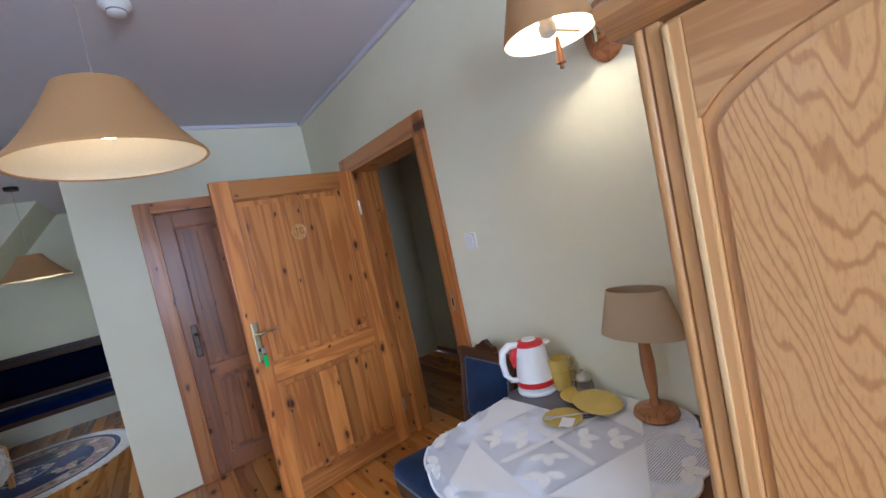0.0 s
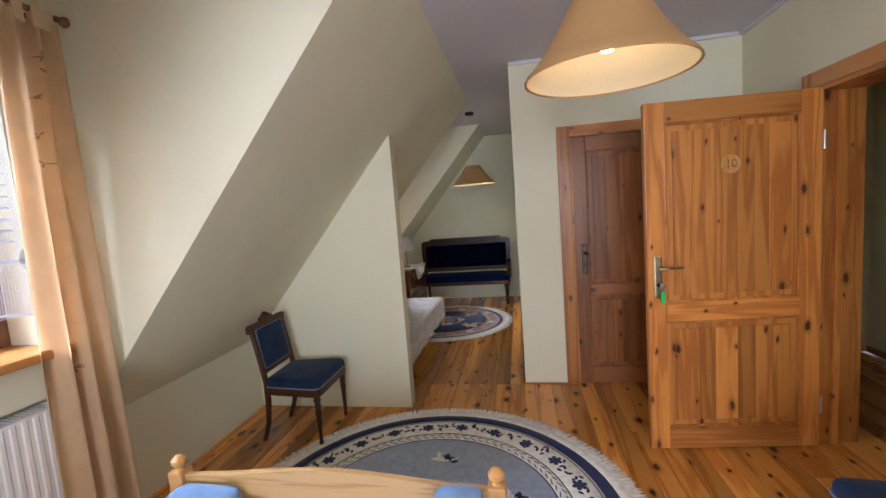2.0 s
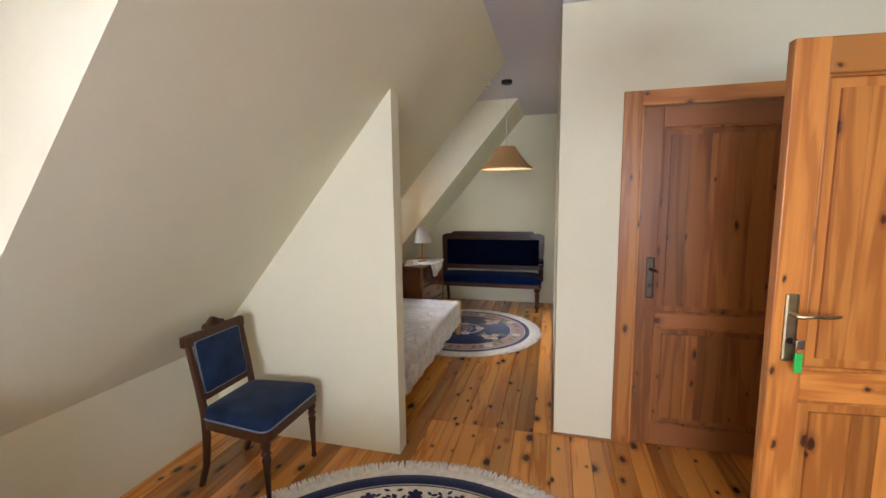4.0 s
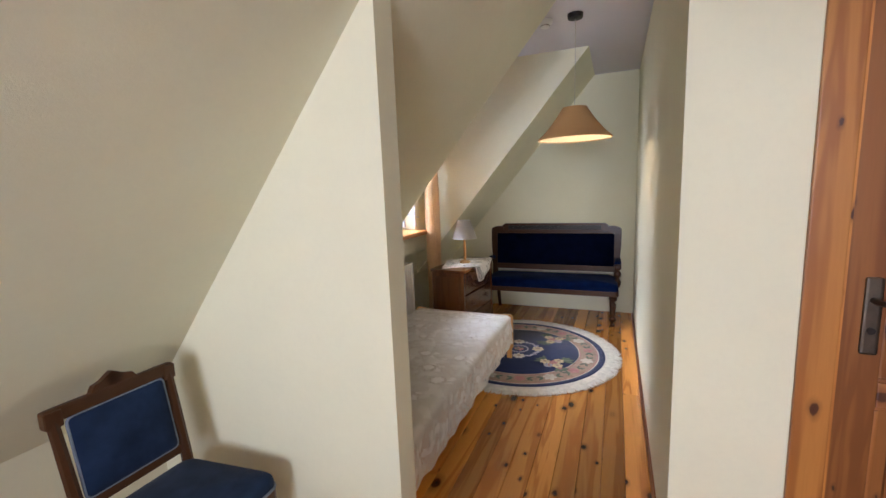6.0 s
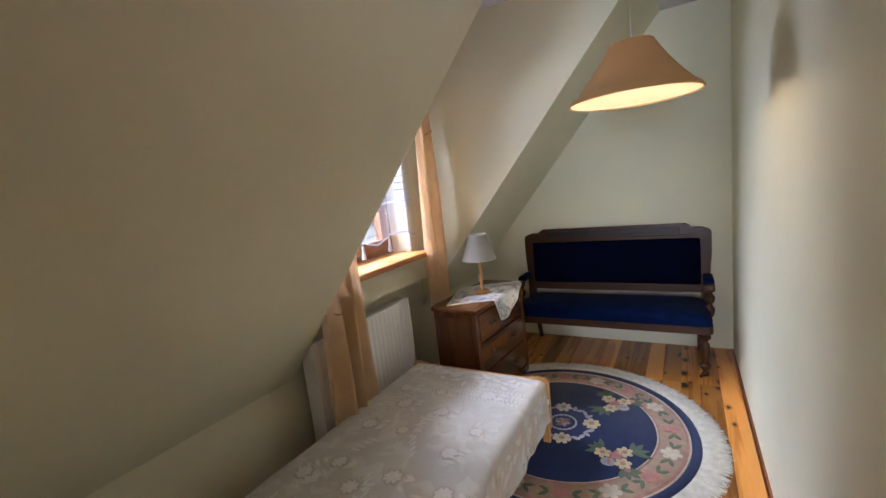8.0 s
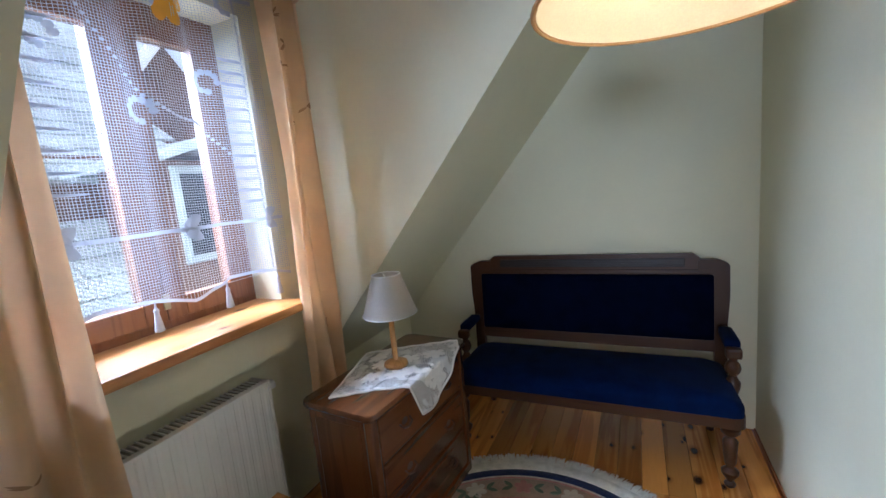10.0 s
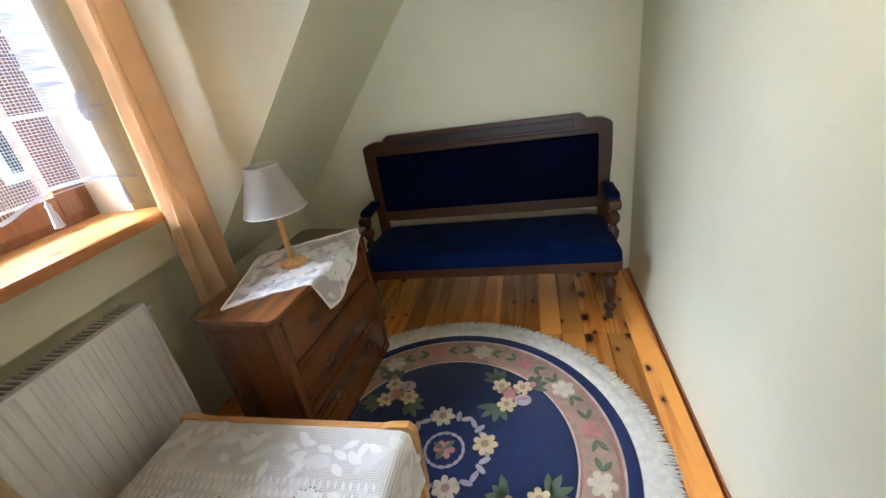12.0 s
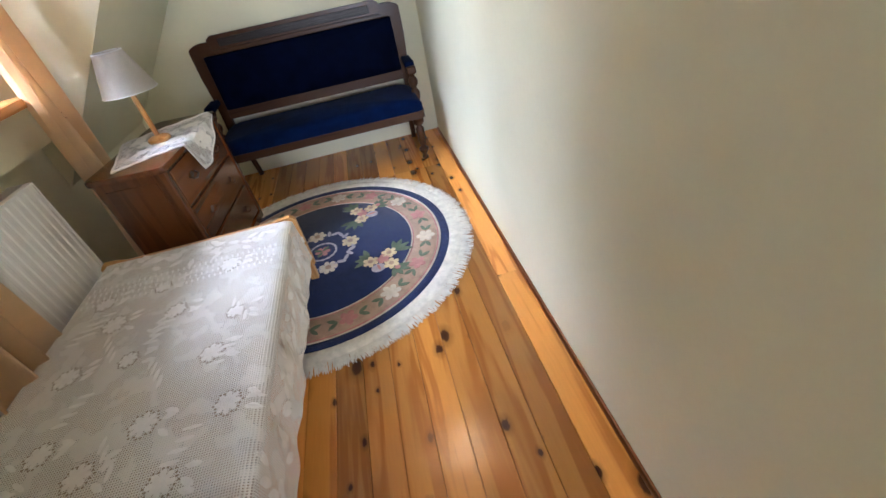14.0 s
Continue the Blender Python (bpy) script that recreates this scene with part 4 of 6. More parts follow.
def settee():
    s = thing("settee", pose(-0.8075, 6.73, 0), "carved dark wood settee upholstered in navy velvet", "sofa")
    w = 0.71
    for sx in (-1, 1):
        leg = part("front_leg", settee_leg(0.325), WALNUT, s, smooth=True)
        leg.location = (sx * (w - 0.055), -0.19, 0)
        bm = bmesh.new()
        tube(bm, [(sx * (w - 0.07), 0.28, 0), (sx * (w - 0.07), 0.23, 0.16), (sx * (w - 0.07), 0.2, 0.34)], [0.018, 0.021, 0.024], 8)
        part("back_leg", bm, WALNUT, s, smooth=True)
    seat = rounded([(-w, -0.25), (w, -0.25), (w - 0.02, 0.23), (-w + 0.02, 0.23)], 0.05)
    bm = bmesh.new()
    prism(bm, seat, 0.322, 0.374, "z")
    part("apron", bm, WALNUT_X, s)
    bm = bmesh.new()
    cushion(bm, [(x * 0.995, y * 0.99) for x, y in seat], 0.37, 0.45, 0.42)
    part("seat", bm, VELVET, s, "navy velvet seat", True)
    tip = pose(0, 0.262, 0.425, -3)
    for sx in (-1, 1):
        a, b = sorted((sx * (w - 0.055), sx * (w + 0.005)))
        bm = bmesh.new()
        o = rounded([(a, -0.1), (b, -0.1), (b, 0.2), (b + sx * 0.012, 0.36), (b + sx * 0.012, 0.53), (a, 0.53)], 0.018) if sx > 0 else rounded([(b, -0.1), (a, -0.1), (a, 0.2), (a + sx * 0.012, 0.36), (a + sx * 0.012, 0.53), (b, 0.53)], 0.018)
        prism(bm, o, -0.02, 0.02, "y")
        part("back_post", bm, WALNUT, s, at=tip)
        bm = bmesh.new()
        prism(bm, rounded([(sx * (w + 0.017), 0.47), (sx * (w + 0.017), 0.535), (sx * (w - 0.04), 0.56), (sx * (w - 0.13), 0.56), (sx * (w - 0.13), 0.5), (sx * (w - 0.05), 0.47)], 0.02), -0.021, 0.021, "y")
        part("shoulder", bm, WALNUT_X, s, "rounded carved shoulder", at=tip)
    part("lower_rail", boxes((-w + 0.05, w - 0.05, -0.018, 0.018, 0.05, 0.115), bevel=0.006), WALNUT_X, s, at=tip)
    part("top_rail", boxes((-w + 0.05, w - 0.05, -0.019, 0.019, 0.475, 0.505), bevel=0.006), WALNUT_X, s, at=tip)
    bm = bmesh.new()
    prism(bm, [(-w + 0.12, 0.505), (w - 0.12, 0.505), (w - 0.12, 0.572), (w - 0.15, 0.592), (-w + 0.15, 0.592), (-w + 0.12, 0.572)], -0.018, 0.018, "y")
    crest = part("crest_rail", bm, WALNUT_X, s, at=tip)
    part("inlay", boxes((-w + 0.19, w - 0.19, -0.021, -0.0175, 0.52, 0.568), bevel=0.004), DARK_METAL, crest, "black fluted inlay")
    for i in range(3):
        z = 0.53 + 0.013 * i
        part("flute", boxes((-w + 0.2, w - 0.2, -0.0235, -0.0212, z - 0.003, z + 0.003), bevel=0.001), DARK_METAL, crest)
    o = rounded([(-w + 0.055, 0.115), (w - 0.055, 0.115), (w - 0.055, 0.475), (-w + 0.055, 0.475)], 0.012)
    bm = bmesh.new()
    cushion(bm, o, 0, 0.03, 0.55)
    bmesh.ops.rotate(bm, cent=(0, 0, 0), matrix=Matrix.Rotation(radians(90), 3, "X"), verts=bm.verts)
    part("backrest", bm, VELVET_BACK_SHADED, s, "navy velvet back", True, tip)
    for sx in (-1, 1):
        bm = bmesh.new()
        x = sx * (w - 0.015)
        tube(bm, [(x, 0.25, 0.615), (x, 0.16, 0.61), (x, 0.06, 0.6), (x, 0.0, 0.585)], [0.018, 0.021, 0.021, 0.018], 10)
        arm = part("armrest", bm, WALNUT, s, "carved arm with a velvet pad", True)
        bm = bmesh.new()
        cushion(bm, rounded([(x - 0.034, 0.005), (x + 0.034, 0.005), (x + 0.03, 0.22), (x - 0.03, 0.22)], 0.015), 0.605, 0.635, 0.45)
        part("pad", bm, VELVET, arm, "navy velvet arm pad", True)
        part("scroll", boxes((x - 0.034, x + 0.034, -0.04, 0.01, 0.56, 0.612), bevel=0.014), WALNUT, arm)
        bm = turned([(0.022, 0.37), (0.031, 0.4), (0.034, 0.43), (0.02, 0.455), (0.016, 0.465), (0.03, 0.485), (0.035, 0.505), (0.03, 0.525), (0.017, 0.542), (0.024, 0.562)], 16)
        post = part("arm_post", bm, WALNUT, s, "turned arm post", True)
        post.location = (x, 0.0, 0)
    return s


settee()


# ---- rugs ----
def wool(name, colour, vary=0.16):
    m = plain(name, colour, 0.95, 0, vary, 30, 0.5, 420, 0.25)
    return m


IVORY, TANW, NAVYW, PALE, ROSE, GREENW, YELLOW, SKYW, LILAC, CREAMW = (wool(n, c) for n, c in (
    ("wool_ivory", (0.70, 0.66, 0.58)), ("wool_tan", (0.36, 0.24, 0.17)), ("wool_navy", (0.004, 0.014, 0.075)), ("wool_pale", (0.55, 0.48, 0.38)),
    ("wool_rose", (0.44, 0.19, 0.17)), ("wool_green", (0.10, 0.135, 0.085)), ("wool_yellow", (0.58, 0.46, 0.27)), ("wool_sky", (0.36, 0.43, 0.56)), ("wool_lilac", (0.38, 0.34, 0.38)), ("wool_cream", (0.86, 0.82, 0.74))))


def ring(bm, r0, r1, z0, z1, n=96):
    """A flat ring with soft edges, or a disc where r0 is 0."""
    prof = [(r1, z0), (r1 - 0.001, z1 - 0.002), (r1 - 0.004, z1)]
    prof += [(r0 + 0.004, z1), (r0 + 0.001, z1 - 0.002), (r0, z0)] if r0 else [(0.001, z1)]
    lathe(bm, prof, n, (0, 0), 0, False)


def fringe(bm, r0, r1, n, rnd):
    for i in range(n):
        a = 2 * math.pi * (i + rnd.uniform(-0.35, 0.35)) / n
        l = r1 - r0 + rnd.uniform(-0.014, 0.01)
        da = rnd.uniform(-0.016, 0.016)
        hw = 0.0034 / r1
        z = rnd.uniform(0.003, 0.008)
        q = [(r0, a - hw, 0.009), (r0, a + hw, 0.009), (r0 + l * 0.6, a + hw + da * 0.5, z + 0.004), (r0 + l, a + hw * 0.4 + da, z), (r0 + l, a - hw * 0.4 + da, z), (r0 + l * 0.6, a - hw + da * 0.5, z + 0.004)]
        v = [bm.verts.new((r * math.cos(t), r * math.sin(t), h)) for r, t, h in q]
        bm.faces.new((v[0], v[1], v[2], v[5]))
        bm.faces.new((v[5], v[2], v[3], v[4]))


def motif(parent, name, mat, draw, z, thick=0.003):
    bm = bmesh.new()
    draw(bm, lambda u, v: (u, v, z))
    bmesh.ops.recalc_face_normals(bm, faces=bm.faces)
    ext = bmesh.ops.extrude_face_region(bm, geom=bm.faces[:])
    for e in ext["geom"]:
        if isinstance(e, bmesh.types.BMVert):
            e.co.z += thick
    return part(name, bm, mat, parent)


def spray(parent, x, y, s, turn, rnd, z):
    """A bouquet: leaves, three yellow flowers, a rose and a fruit."""
    def at(u, v):
        c, q = math.cos(turn), math.sin(turn)
        return (x + s * (u * c - v * q), y + s * (u * q + v * c))
    tufts = [(-0.5, 0.35, a) for a in (1.7, 2.3, 2.9, 3.4)] + [(0.5, 0.5, a) for a in (0.1, 0.7, 1.3, 1.8)] + [(-0.1, -0.6, a) for a in (3.7, 4.3, 4.9, 5.5)]
    for u, v, a in tufts:
        ln = s * 0.62 * (0.8 + 0.4 * rnd.random())
        motif(parent, "leaf", GREENW, lambda bm, p: leaf(bm, *at(u, v), ln, s * 0.22, turn + a, p), z)
    for u, v in ((-0.35, 0.15), (0.3, 0.35), (0.12, -0.5)):
        st = rnd.random()
        motif(parent, "blossom", YELLOW, lambda bm, p: flower(bm, *at(u, v), s * 0.31, 6, p, st), z + 0.0025)
        motif(parent, "flower_eye", TANW, lambda bm, p: blob(bm, *at(u, v), s * 0.1, s * 0.1, p), z + 0.0045)
    motif(parent, "rose", ROSE, lambda bm, p: flower(bm, *at(0.0, -0.02), s * 0.28, 5, p, 0.4), z + 0.0025)
    motif(parent, "berry", ROSE, lambda bm, p: blob(bm, *at(0.55, 0.62), s * 0.11, s * 0.11, p), z + 0.0025)
    motif(parent, "fruit", LILAC, lambda bm, p: blob(bm, *at(0.5, -0.12), s * 0.27, s * 0.23, p), z + 0.002)
    motif(parent, "fruit_stripe", ROSE, lambda bm, p: leaf(bm, *at(0.3, -0.2), s * 0.42, s * 0.1, turn + 0.5, p), z + 0.0042)


def rug_navy():
    r = thing("round_rug", pose(-0.92, 5.655, 0.0005) @ Matrix.Diagonal((1.03, 1.03, 1, 1)), "round navy wool rug with floral border and ivory fringe", "rug")
    rnd = random.Random(3)
    for nm, mt, r0, r1 in (("edge_band", IVORY, 0.70, 0.765), ("outer_ring", NAVYW, 0.655, 0.70), ("ring_line", PALE, 0.645, 0.655), ("rose_line", ROSE, 0.635, 0.645), ("floral_band", TANW, 0.51, 0.635), ("inner_line", ROSE, 0.503, 0.51), ("thin_line", PALE, 0.495, 0.503), ("field", NAVYW, 0, 0.495)):
        bm = bmesh.new()
        ring(bm, r0, r1, 0, 0.012)
        part(nm, bm, mt, r, smooth=True)
    bm = bmesh.new()
    fringe(bm, 0.75, 0.822, 2000, rnd)
    tagged(part("fringe", bm, IVORY, r, "loose ivory fringe"), kind="stuff")
    for k in range(4):
        a = radians(-33 + 84 * k + (14 if k == 3 else 0))
        spray(r, 0.385 * math.cos(a), 0.385 * math.sin(a), 0.135, a - 1.57 + 0.3, rnd, 0.0118)
    # middle wreath
    wreath = motif(r, "wreath", LILAC, lambda bm, p: [blob(bm, 0.165 * math.cos(k * 0.2243), 0.165 * math.sin(k * 0.2243), 0.026, 0.011, p, 8, k * 1.3) for k in range(30)], 0.0118)
    for k in range(4):
        wx, wy = 0.16 * math.cos(k * 1.571 + 0.2), 0.16 * math.sin(k * 1.571 + 0.2)
        motif(r, "wreath_blossom", PALE if k % 2 else YELLOW, lambda bm, p: flower(bm, wx, wy, 0.05, 7, p), 0.0145)
        motif(r, "flower_eye", TANW, lambda bm, p: blob(bm, wx, wy, 0.016, 0.016, p), 0.0165)
    motif(r, "centre", LILAC, lambda bm, p: [blob(bm, 0.075 * math.cos(k * 0.3927), 0.075 * math.sin(k * 0.3927), 0.016, 0.007, p, 8, k * 0.39 + 1.57) for k in range(16)], 0.0118)
    motif(r, "centre_rose", ROSE, lambda bm, p: flower(bm, 0.0, 0.0, 0.042, 6, p), 0.0118)
    motif(r, "centre_leaf", GREENW, lambda bm, p: [leaf(bm, 0, 0, 0.055, 0.02, a, p) for a in (0.9, 2.6, 4.2)], 0.0122)
    for k in range(16):
        a = 2 * math.pi * k / 16 - 0.96
        x, y = 0.573 * math.cos(a), 0.573 * math.sin(a)
        motif(r, "band_flower", ROSE if k % 2 else PALE, lambda bm, p: flower(bm, x, y, 0.044 if k % 2 else 0.05, 6 - k % 2, p, a), 0.0118)
        for sgn in (-1, 1):
            for q in (-0.6, 0.5):
                motif(r, "band_leaf", GREENW, lambda bm, p: leaf(bm, x + 0.05 * math.cos(a + sgn * 1.57), y + 0.05 * math.sin(a + sgn * 1.57), 0.055, 0.02, a + sgn * 1.57 + q, p), 0.0119)


def rug_blue():
    r = thing("round_rug", pose(-0.46, 2.165, 0.0005), "large round pale blue wool rug with ivory floral border", "rug")
    rnd = random.Random(5)
    for nm, mt, r0, r1 in (("edge_band", CREAMW, 0.975, 1.03), ("outer_ring", NAVYW, 0.905, 0.975), ("ring_line", PALE, 0.895, 0.905), ("line", NAVYW, 0.888, 0.895), ("floral_band", CREAMW, 0.745, 0.888), ("inner_line", NAVYW, 0.738, 0.745), ("key_band", CREAMW, 0.675, 0.738), ("thin_line", NAVYW, 0.668, 0.675), ("field", SKYW, 0, 0.668)):
        bm = bmesh.new()
        ring(bm, r0, r1, 0, 0.012, 128)
        part(nm, bm, mt, r, smooth=True)
    bm = bmesh.new()
    fringe(bm, 1.015, 1.1, 2400, rnd)
    tagged(part("fringe", bm, CREAMW, r, "loose ivory fringe"), kind="stuff")

    def chain(bm, p):
        for k in range(84):
            a = 2 * math.pi * k / 84
            for s in (-1, 1):
                blob(bm, (0.706 + s * 0.014) * math.cos(a + s * 0.012), (0.706 + s * 0.014) * math.sin(a + s * 0.012), 0.004, 0.024, p, 6, a + s * 0.35)
    motif(r, "key_pattern", NAVYW, chain, 0.0116, 0.0012)
    for k in range(22):
        a = 2 * math.pi * (k + 0.2) / 22
        x, y = 0.817 * math.cos(a), 0.817 * math.sin(a)

        motif(r, "band_flower", NAVYW, lambda bm, p: flower(bm, x, y, 0.042, 6, p, a), 0.0116, 0.0015)
        for q in range(9):
            sgn = 1 if q % 2 else -1
            d = 0.045 + 0.012 * q
            lx, ly, la = x + d * math.cos(a + sgn * 1.57) + rnd.uniform(-0.03, 0.03), y + d * math.sin(a + sgn * 1.57) + rnd.uniform(-0.03, 0.03), rnd.uniform(0, 6.28)
            motif(r, "band_leaf", NAVYW, lambda bm, p: leaf(bm, lx, ly, 0.036, 0.018, la, p, 4), 0.0116 + 0.0002 * q, 0.0015)
    for k in range(5):
        a = radians(90 + 72 * k)
        x, y = 0.45 * math.cos(a), 0.45 * math.sin(a)
        motif(r, "bird", CREAMW, lambda bm, p: [leaf(bm, x - 0.07, y, 0.16, 0.05, 0.1, p), leaf(bm, x - 0.02, y + 0.01, 0.07, 0.03, 1.8, p)], 0.0118)
        motif(r, "bird_feathers", NAVYW, lambda bm, p: [leaf(bm, x + 0.02 * q, y + 0.012 * (-1) ** q, 0.05, 0.02, 0.9 + 0.5 * q, p) for q in range(6)], 0.0122)
    motif(r, "centre_flower", CREAMW, lambda bm, p: [flower(bm, 0, 0, 0.14, 9, p), flower(bm, 0.08, 0.1, 0.07, 7, p)], 0.0118)
    motif(r, "centre_scroll", NAVYW, lambda bm, p: [blob(bm, 0.19 * math.cos(k * 0.26), 0.19 * math.sin(k * 0.26), 0.02, 0.006, p, 8, k * 0.26 + 1.5) for k in range(24)], 0.0122)


rug_navy()
rug_blue()


# ---- lace ----
def lace(name, pitch, solid, colour=(0.82, 0.80, 0.76), flowers=0.0):
    """White thread with square holes between; noise closes some of them to a dense pattern."""
    m, n, l, b = material(name)
    tc = n.new("ShaderNodeTexCoord")
    sx = n.new("ShaderNodeSeparateXYZ")
    l.new(tc.outputs["UV"], sx.inputs[0])

    def wave(sock):
        k = n.new("ShaderNodeMath")
        k.operation = "MULTIPLY"
        k.inputs[1].default_value = 2 * math.pi / pitch
        l.new(sock, k.inputs[0])
        s = n.new("ShaderNodeMath")
        s.operation = "SINE"
        l.new(k.outputs[0], s.inputs[0])
        return s.outputs[0]
    mn = n.new("ShaderNodeMath")
    mn.operation = "MINIMUM"
    l.new(wave(sx.outputs[0]), mn.inputs[0])
    l.new(wave(sx.outputs[1]), mn.inputs[1])
    dens = ramp(n, l, noise_tex(n, l, tc.outputs["UV"], flowers or 9.0, 2), [(0.44, (0, 0, 0)), (0.5, (1, 1, 1))])
    gap = n.new("ShaderNodeMath")
    gap.operation = "GREATER_THAN"
    gap.inputs[1].default_value = solid
    l.new(mn.outputs[0], gap.inputs[0])
    op = n.new("ShaderNodeMath")
    op.operation = "MULTIPLY"
    l.new(gap.outputs[0], op.inputs[0])
    l.new(dens, op.inputs[1])
    l.new(ramp(n, l, noise_tex(n, l, tc.outputs["UV"], 5, 4), [(0.3, tuple(c * 0.92 for c in colour)), (0.7, colour)]), b.inputs["Base Color"])
    b.inputs["Roughness"].default_value = 0.9
    bumped(n, l, b, mn.outputs[0], 0.5, 0.002)
    tr = n.new("ShaderNodeBsdfTransparent")
    mx = n.new("ShaderNodeMixShader")
    l.new(op.outputs[0], mx.inputs[0])
    l.new(b.outputs[0], mx.inputs[1])
    l.new(tr.outputs[0], mx.inputs[2])
    l.new(mx.outputs[0], n["Material Output"].inputs["Surface"])
    return m


LACE = lace("filet_lace", 0.0085, -0.1)
LACE_BED = lace("crochet_lace", 0.0068, 0.2, (0.83, 0.80, 0.75), 11.0)
LINEN = plain("white_linen", (0.82, 0.80, 0.77), 0.9, 0, 0.03, 6, 0.3, 350)
CROCHET = plain("white_crochet", (0.90, 0.87, 0.83), 0.9, 0, 0.05, 40, 0.5, 260)


def grid_cloth(name, parent, mat, us, vs, place, label="", uv_scale=1.0):
    """A cloth over a grid of (u, v), which are metres along the cloth and serve as its UV."""
    verts = [place(u, v) for v in vs for u in us]
    k = len(us)
    faces = [(j * k + i, j * k + i + 1, (j + 1) * k + i + 1, (j + 1) * k + i) for j in range(len(vs) - 1) for i in range(k - 1)]
    me = bpy.data.meshes.new(name)
    me.from_pydata([Vector(p) for p in verts], [], faces)
    layer = me.uv_layers.new(name="UV")
    for lp in me.loops:
        layer.data[lp.index].uv = (us[lp.vertex_index % k], vs[lp.vertex_index // k])
    me.materials.append(mat)
    for p in me.polygons:
        p.use_smooth = True
    ob = new(name, me)
    ob.parent = parent
    return tagged(ob, label) if label else ob


def spaced(a, b, n):
    return [a + (b - a) * i / n for i in range(n + 1)]


# ---- bedroom things ----
def bed_laced():
    b = thing("bed", pose(0, 0, 0), "single beech bed under a white crocheted lace coverlet", "bed")
    x0, x1, y0, y1 = -1.80, -0.945, 3.42, 5.45
    part("mattress", boxes((x0 + 0.02, x1 - 0.02, y0, y1 - 0.03, 0.17, 0.375), bevel=0.03), UNDERLAY, b, "beige mattress", True)
    part("side_rail", boxes((x1 - 0.03, x1 - 0.008, y0, y1 - 0.03, 0.15, 0.3), bevel=0.004), PINE_DOOR_Y, b)
    part("side_rail", boxes((x0 + 0.008, x0 + 0.03, y0, y1 - 0.03, 0.15, 0.3), bevel=0.004), PINE_DOOR_Y, b)
    bm = bmesh.new()
    prism(bm, [(x0 - 0.02, 0.1), (x0 - 0.02, 0.37), (x0 + 0.0, 0.392), (x0 + 0.06, 0.388), (x0 + 0.09, 0.378), (x1 - 0.09, 0.378), (x1 - 0.06, 0.388), (x1, 0.392), (x1 + 0.02, 0.37), (x1 + 0.02, 0.1)], y1 - 0.012, y1 + 0.014, "y")
    part("footboard", bm, BEECH_X, b, "low beech footboard with raised ends")
    part("headboard", boxes((x0 - 0.02, x1 + 0.02, y0 - 0.025, y0, 0.1, 0.4), bevel=0.006), BEECH_X, b)
    for x in (x0, x1 - 0.03):
        for y in (y0 - 0.02, y1 - 0.02):
            part("leg", boxes((x, x + 0.04, y, y + 0.03, 0.0, 0.2), bevel=0.004), BEECH, b)
    cov = thing("coverlet", pose(0, 0, 0), "white crocheted lace coverlet with flowers, draped over the bed", "coverlet")
    rnd = random.Random(2)
    L = y1 - y0 - 0.02
    top_w = x1 - x0

    def place(u, v):
        # u runs across from the wall side over the top and down the open side
        n = noise.noise((u * 6, v * 6, 0)) * 0.006
        if u < top_w:
            edge = min(u, top_w - u)
            z = 0.388 + n * 0.6 - (0.02 * (1 - edge / 0.03) ** 2 if edge < 0.03 else 0)
            return (x0 + u, y0 + v, z)
        d = u - top_w
        out = 0.006 + 0.05 * d + 0.004 * math.sin(v * 17) * min(1, d / 0.1) + 0.004 * math.sin(v * 41) * min(1, d / 0.1)
        return (x1 + out, y0 + v, 0.372 - d * (1 + 0.04 * math.sin(v * 22)))
    us = spaced(0, top_w, 40) + [top_w + 0.012, top_w + 0.04, top_w + 0.08, top_w + 0.13, top_w + 0.18, top_w + 0.225]
    grid_cloth("lining", cov, UNDERLAY, spaced(0.005, top_w - 0.005, 30), spaced(0, L, 60), lambda u, v: tuple(a - (0.0045 if i == 2 else 0) for i, a in enumerate(place(u, v))), "plain beige under-sheet")
    grid_cloth("lace_cloth", cov, LACE_BED, us, spaced(0, L, 110), place, "open crocheted lace")

    def lift(u, v):
        p = place(u, v)
        return (p[0] + (0.003 if u > top_w else 0), p[1], p[2] + (0.0035 if u <= top_w else 0))

    def under(u, v):
        p = place(u, v)
        return (p[0], p[1], p[2] + 0.0012)
    spots = [(0.15 + 0.24 * i + (0.1 if j % 2 else 0), 0.1 + 0.2 * j) for i in range(3) for j in range(9)]
    for cu, cv in spots:
        cu, cv, k = cu + rnd.uniform(-0.035, 0.035), cv + rnd.uniform(-0.06, 0.06), rnd.uniform(0.6, 0.9)
        bm = bmesh.new()
        flower(bm, cu, cv, 0.047 * k, 8, lift)
        bmesh.ops.solidify(bm, geom=bm.faces[:], thickness=0.006)
        fl = part("flower", bm, CROCHET, cov, "raised crocheted flower")
        for q in range(3):
            bm = bmesh.new()
            leaf(bm, cu + 0.05, cv + 0.03 * q - 0.03, 0.05, 0.02, rnd.uniform(-0.8, 0.8), lift)
            bmesh.ops.solidify(bm, geom=bm.faces[:], thickness=0.006)
            part("leaf", bm, CROCHET, cov)
        bm = bmesh.new()
        for q in range(22):
            a = q * math.pi / 11
            blob(bm, cu + (0.05 + 0.005 * math.cos(8 * a)) * k * math.cos(a), cv + (0.05 + 0.005 * math.cos(8 * a)) * k * math.sin(a), 0.004, 0.0035, under, 6)
            if q % 2:
                blob(bm, cu + 0.014 * k * math.cos(a), cv + 0.014 * k * math.sin(a), 0.003, 0.003, under, 6)
        tagged(part("eyelet_ring", bm, UNDERLAY, fl, "ring of open eyelets"), kind="stuff")
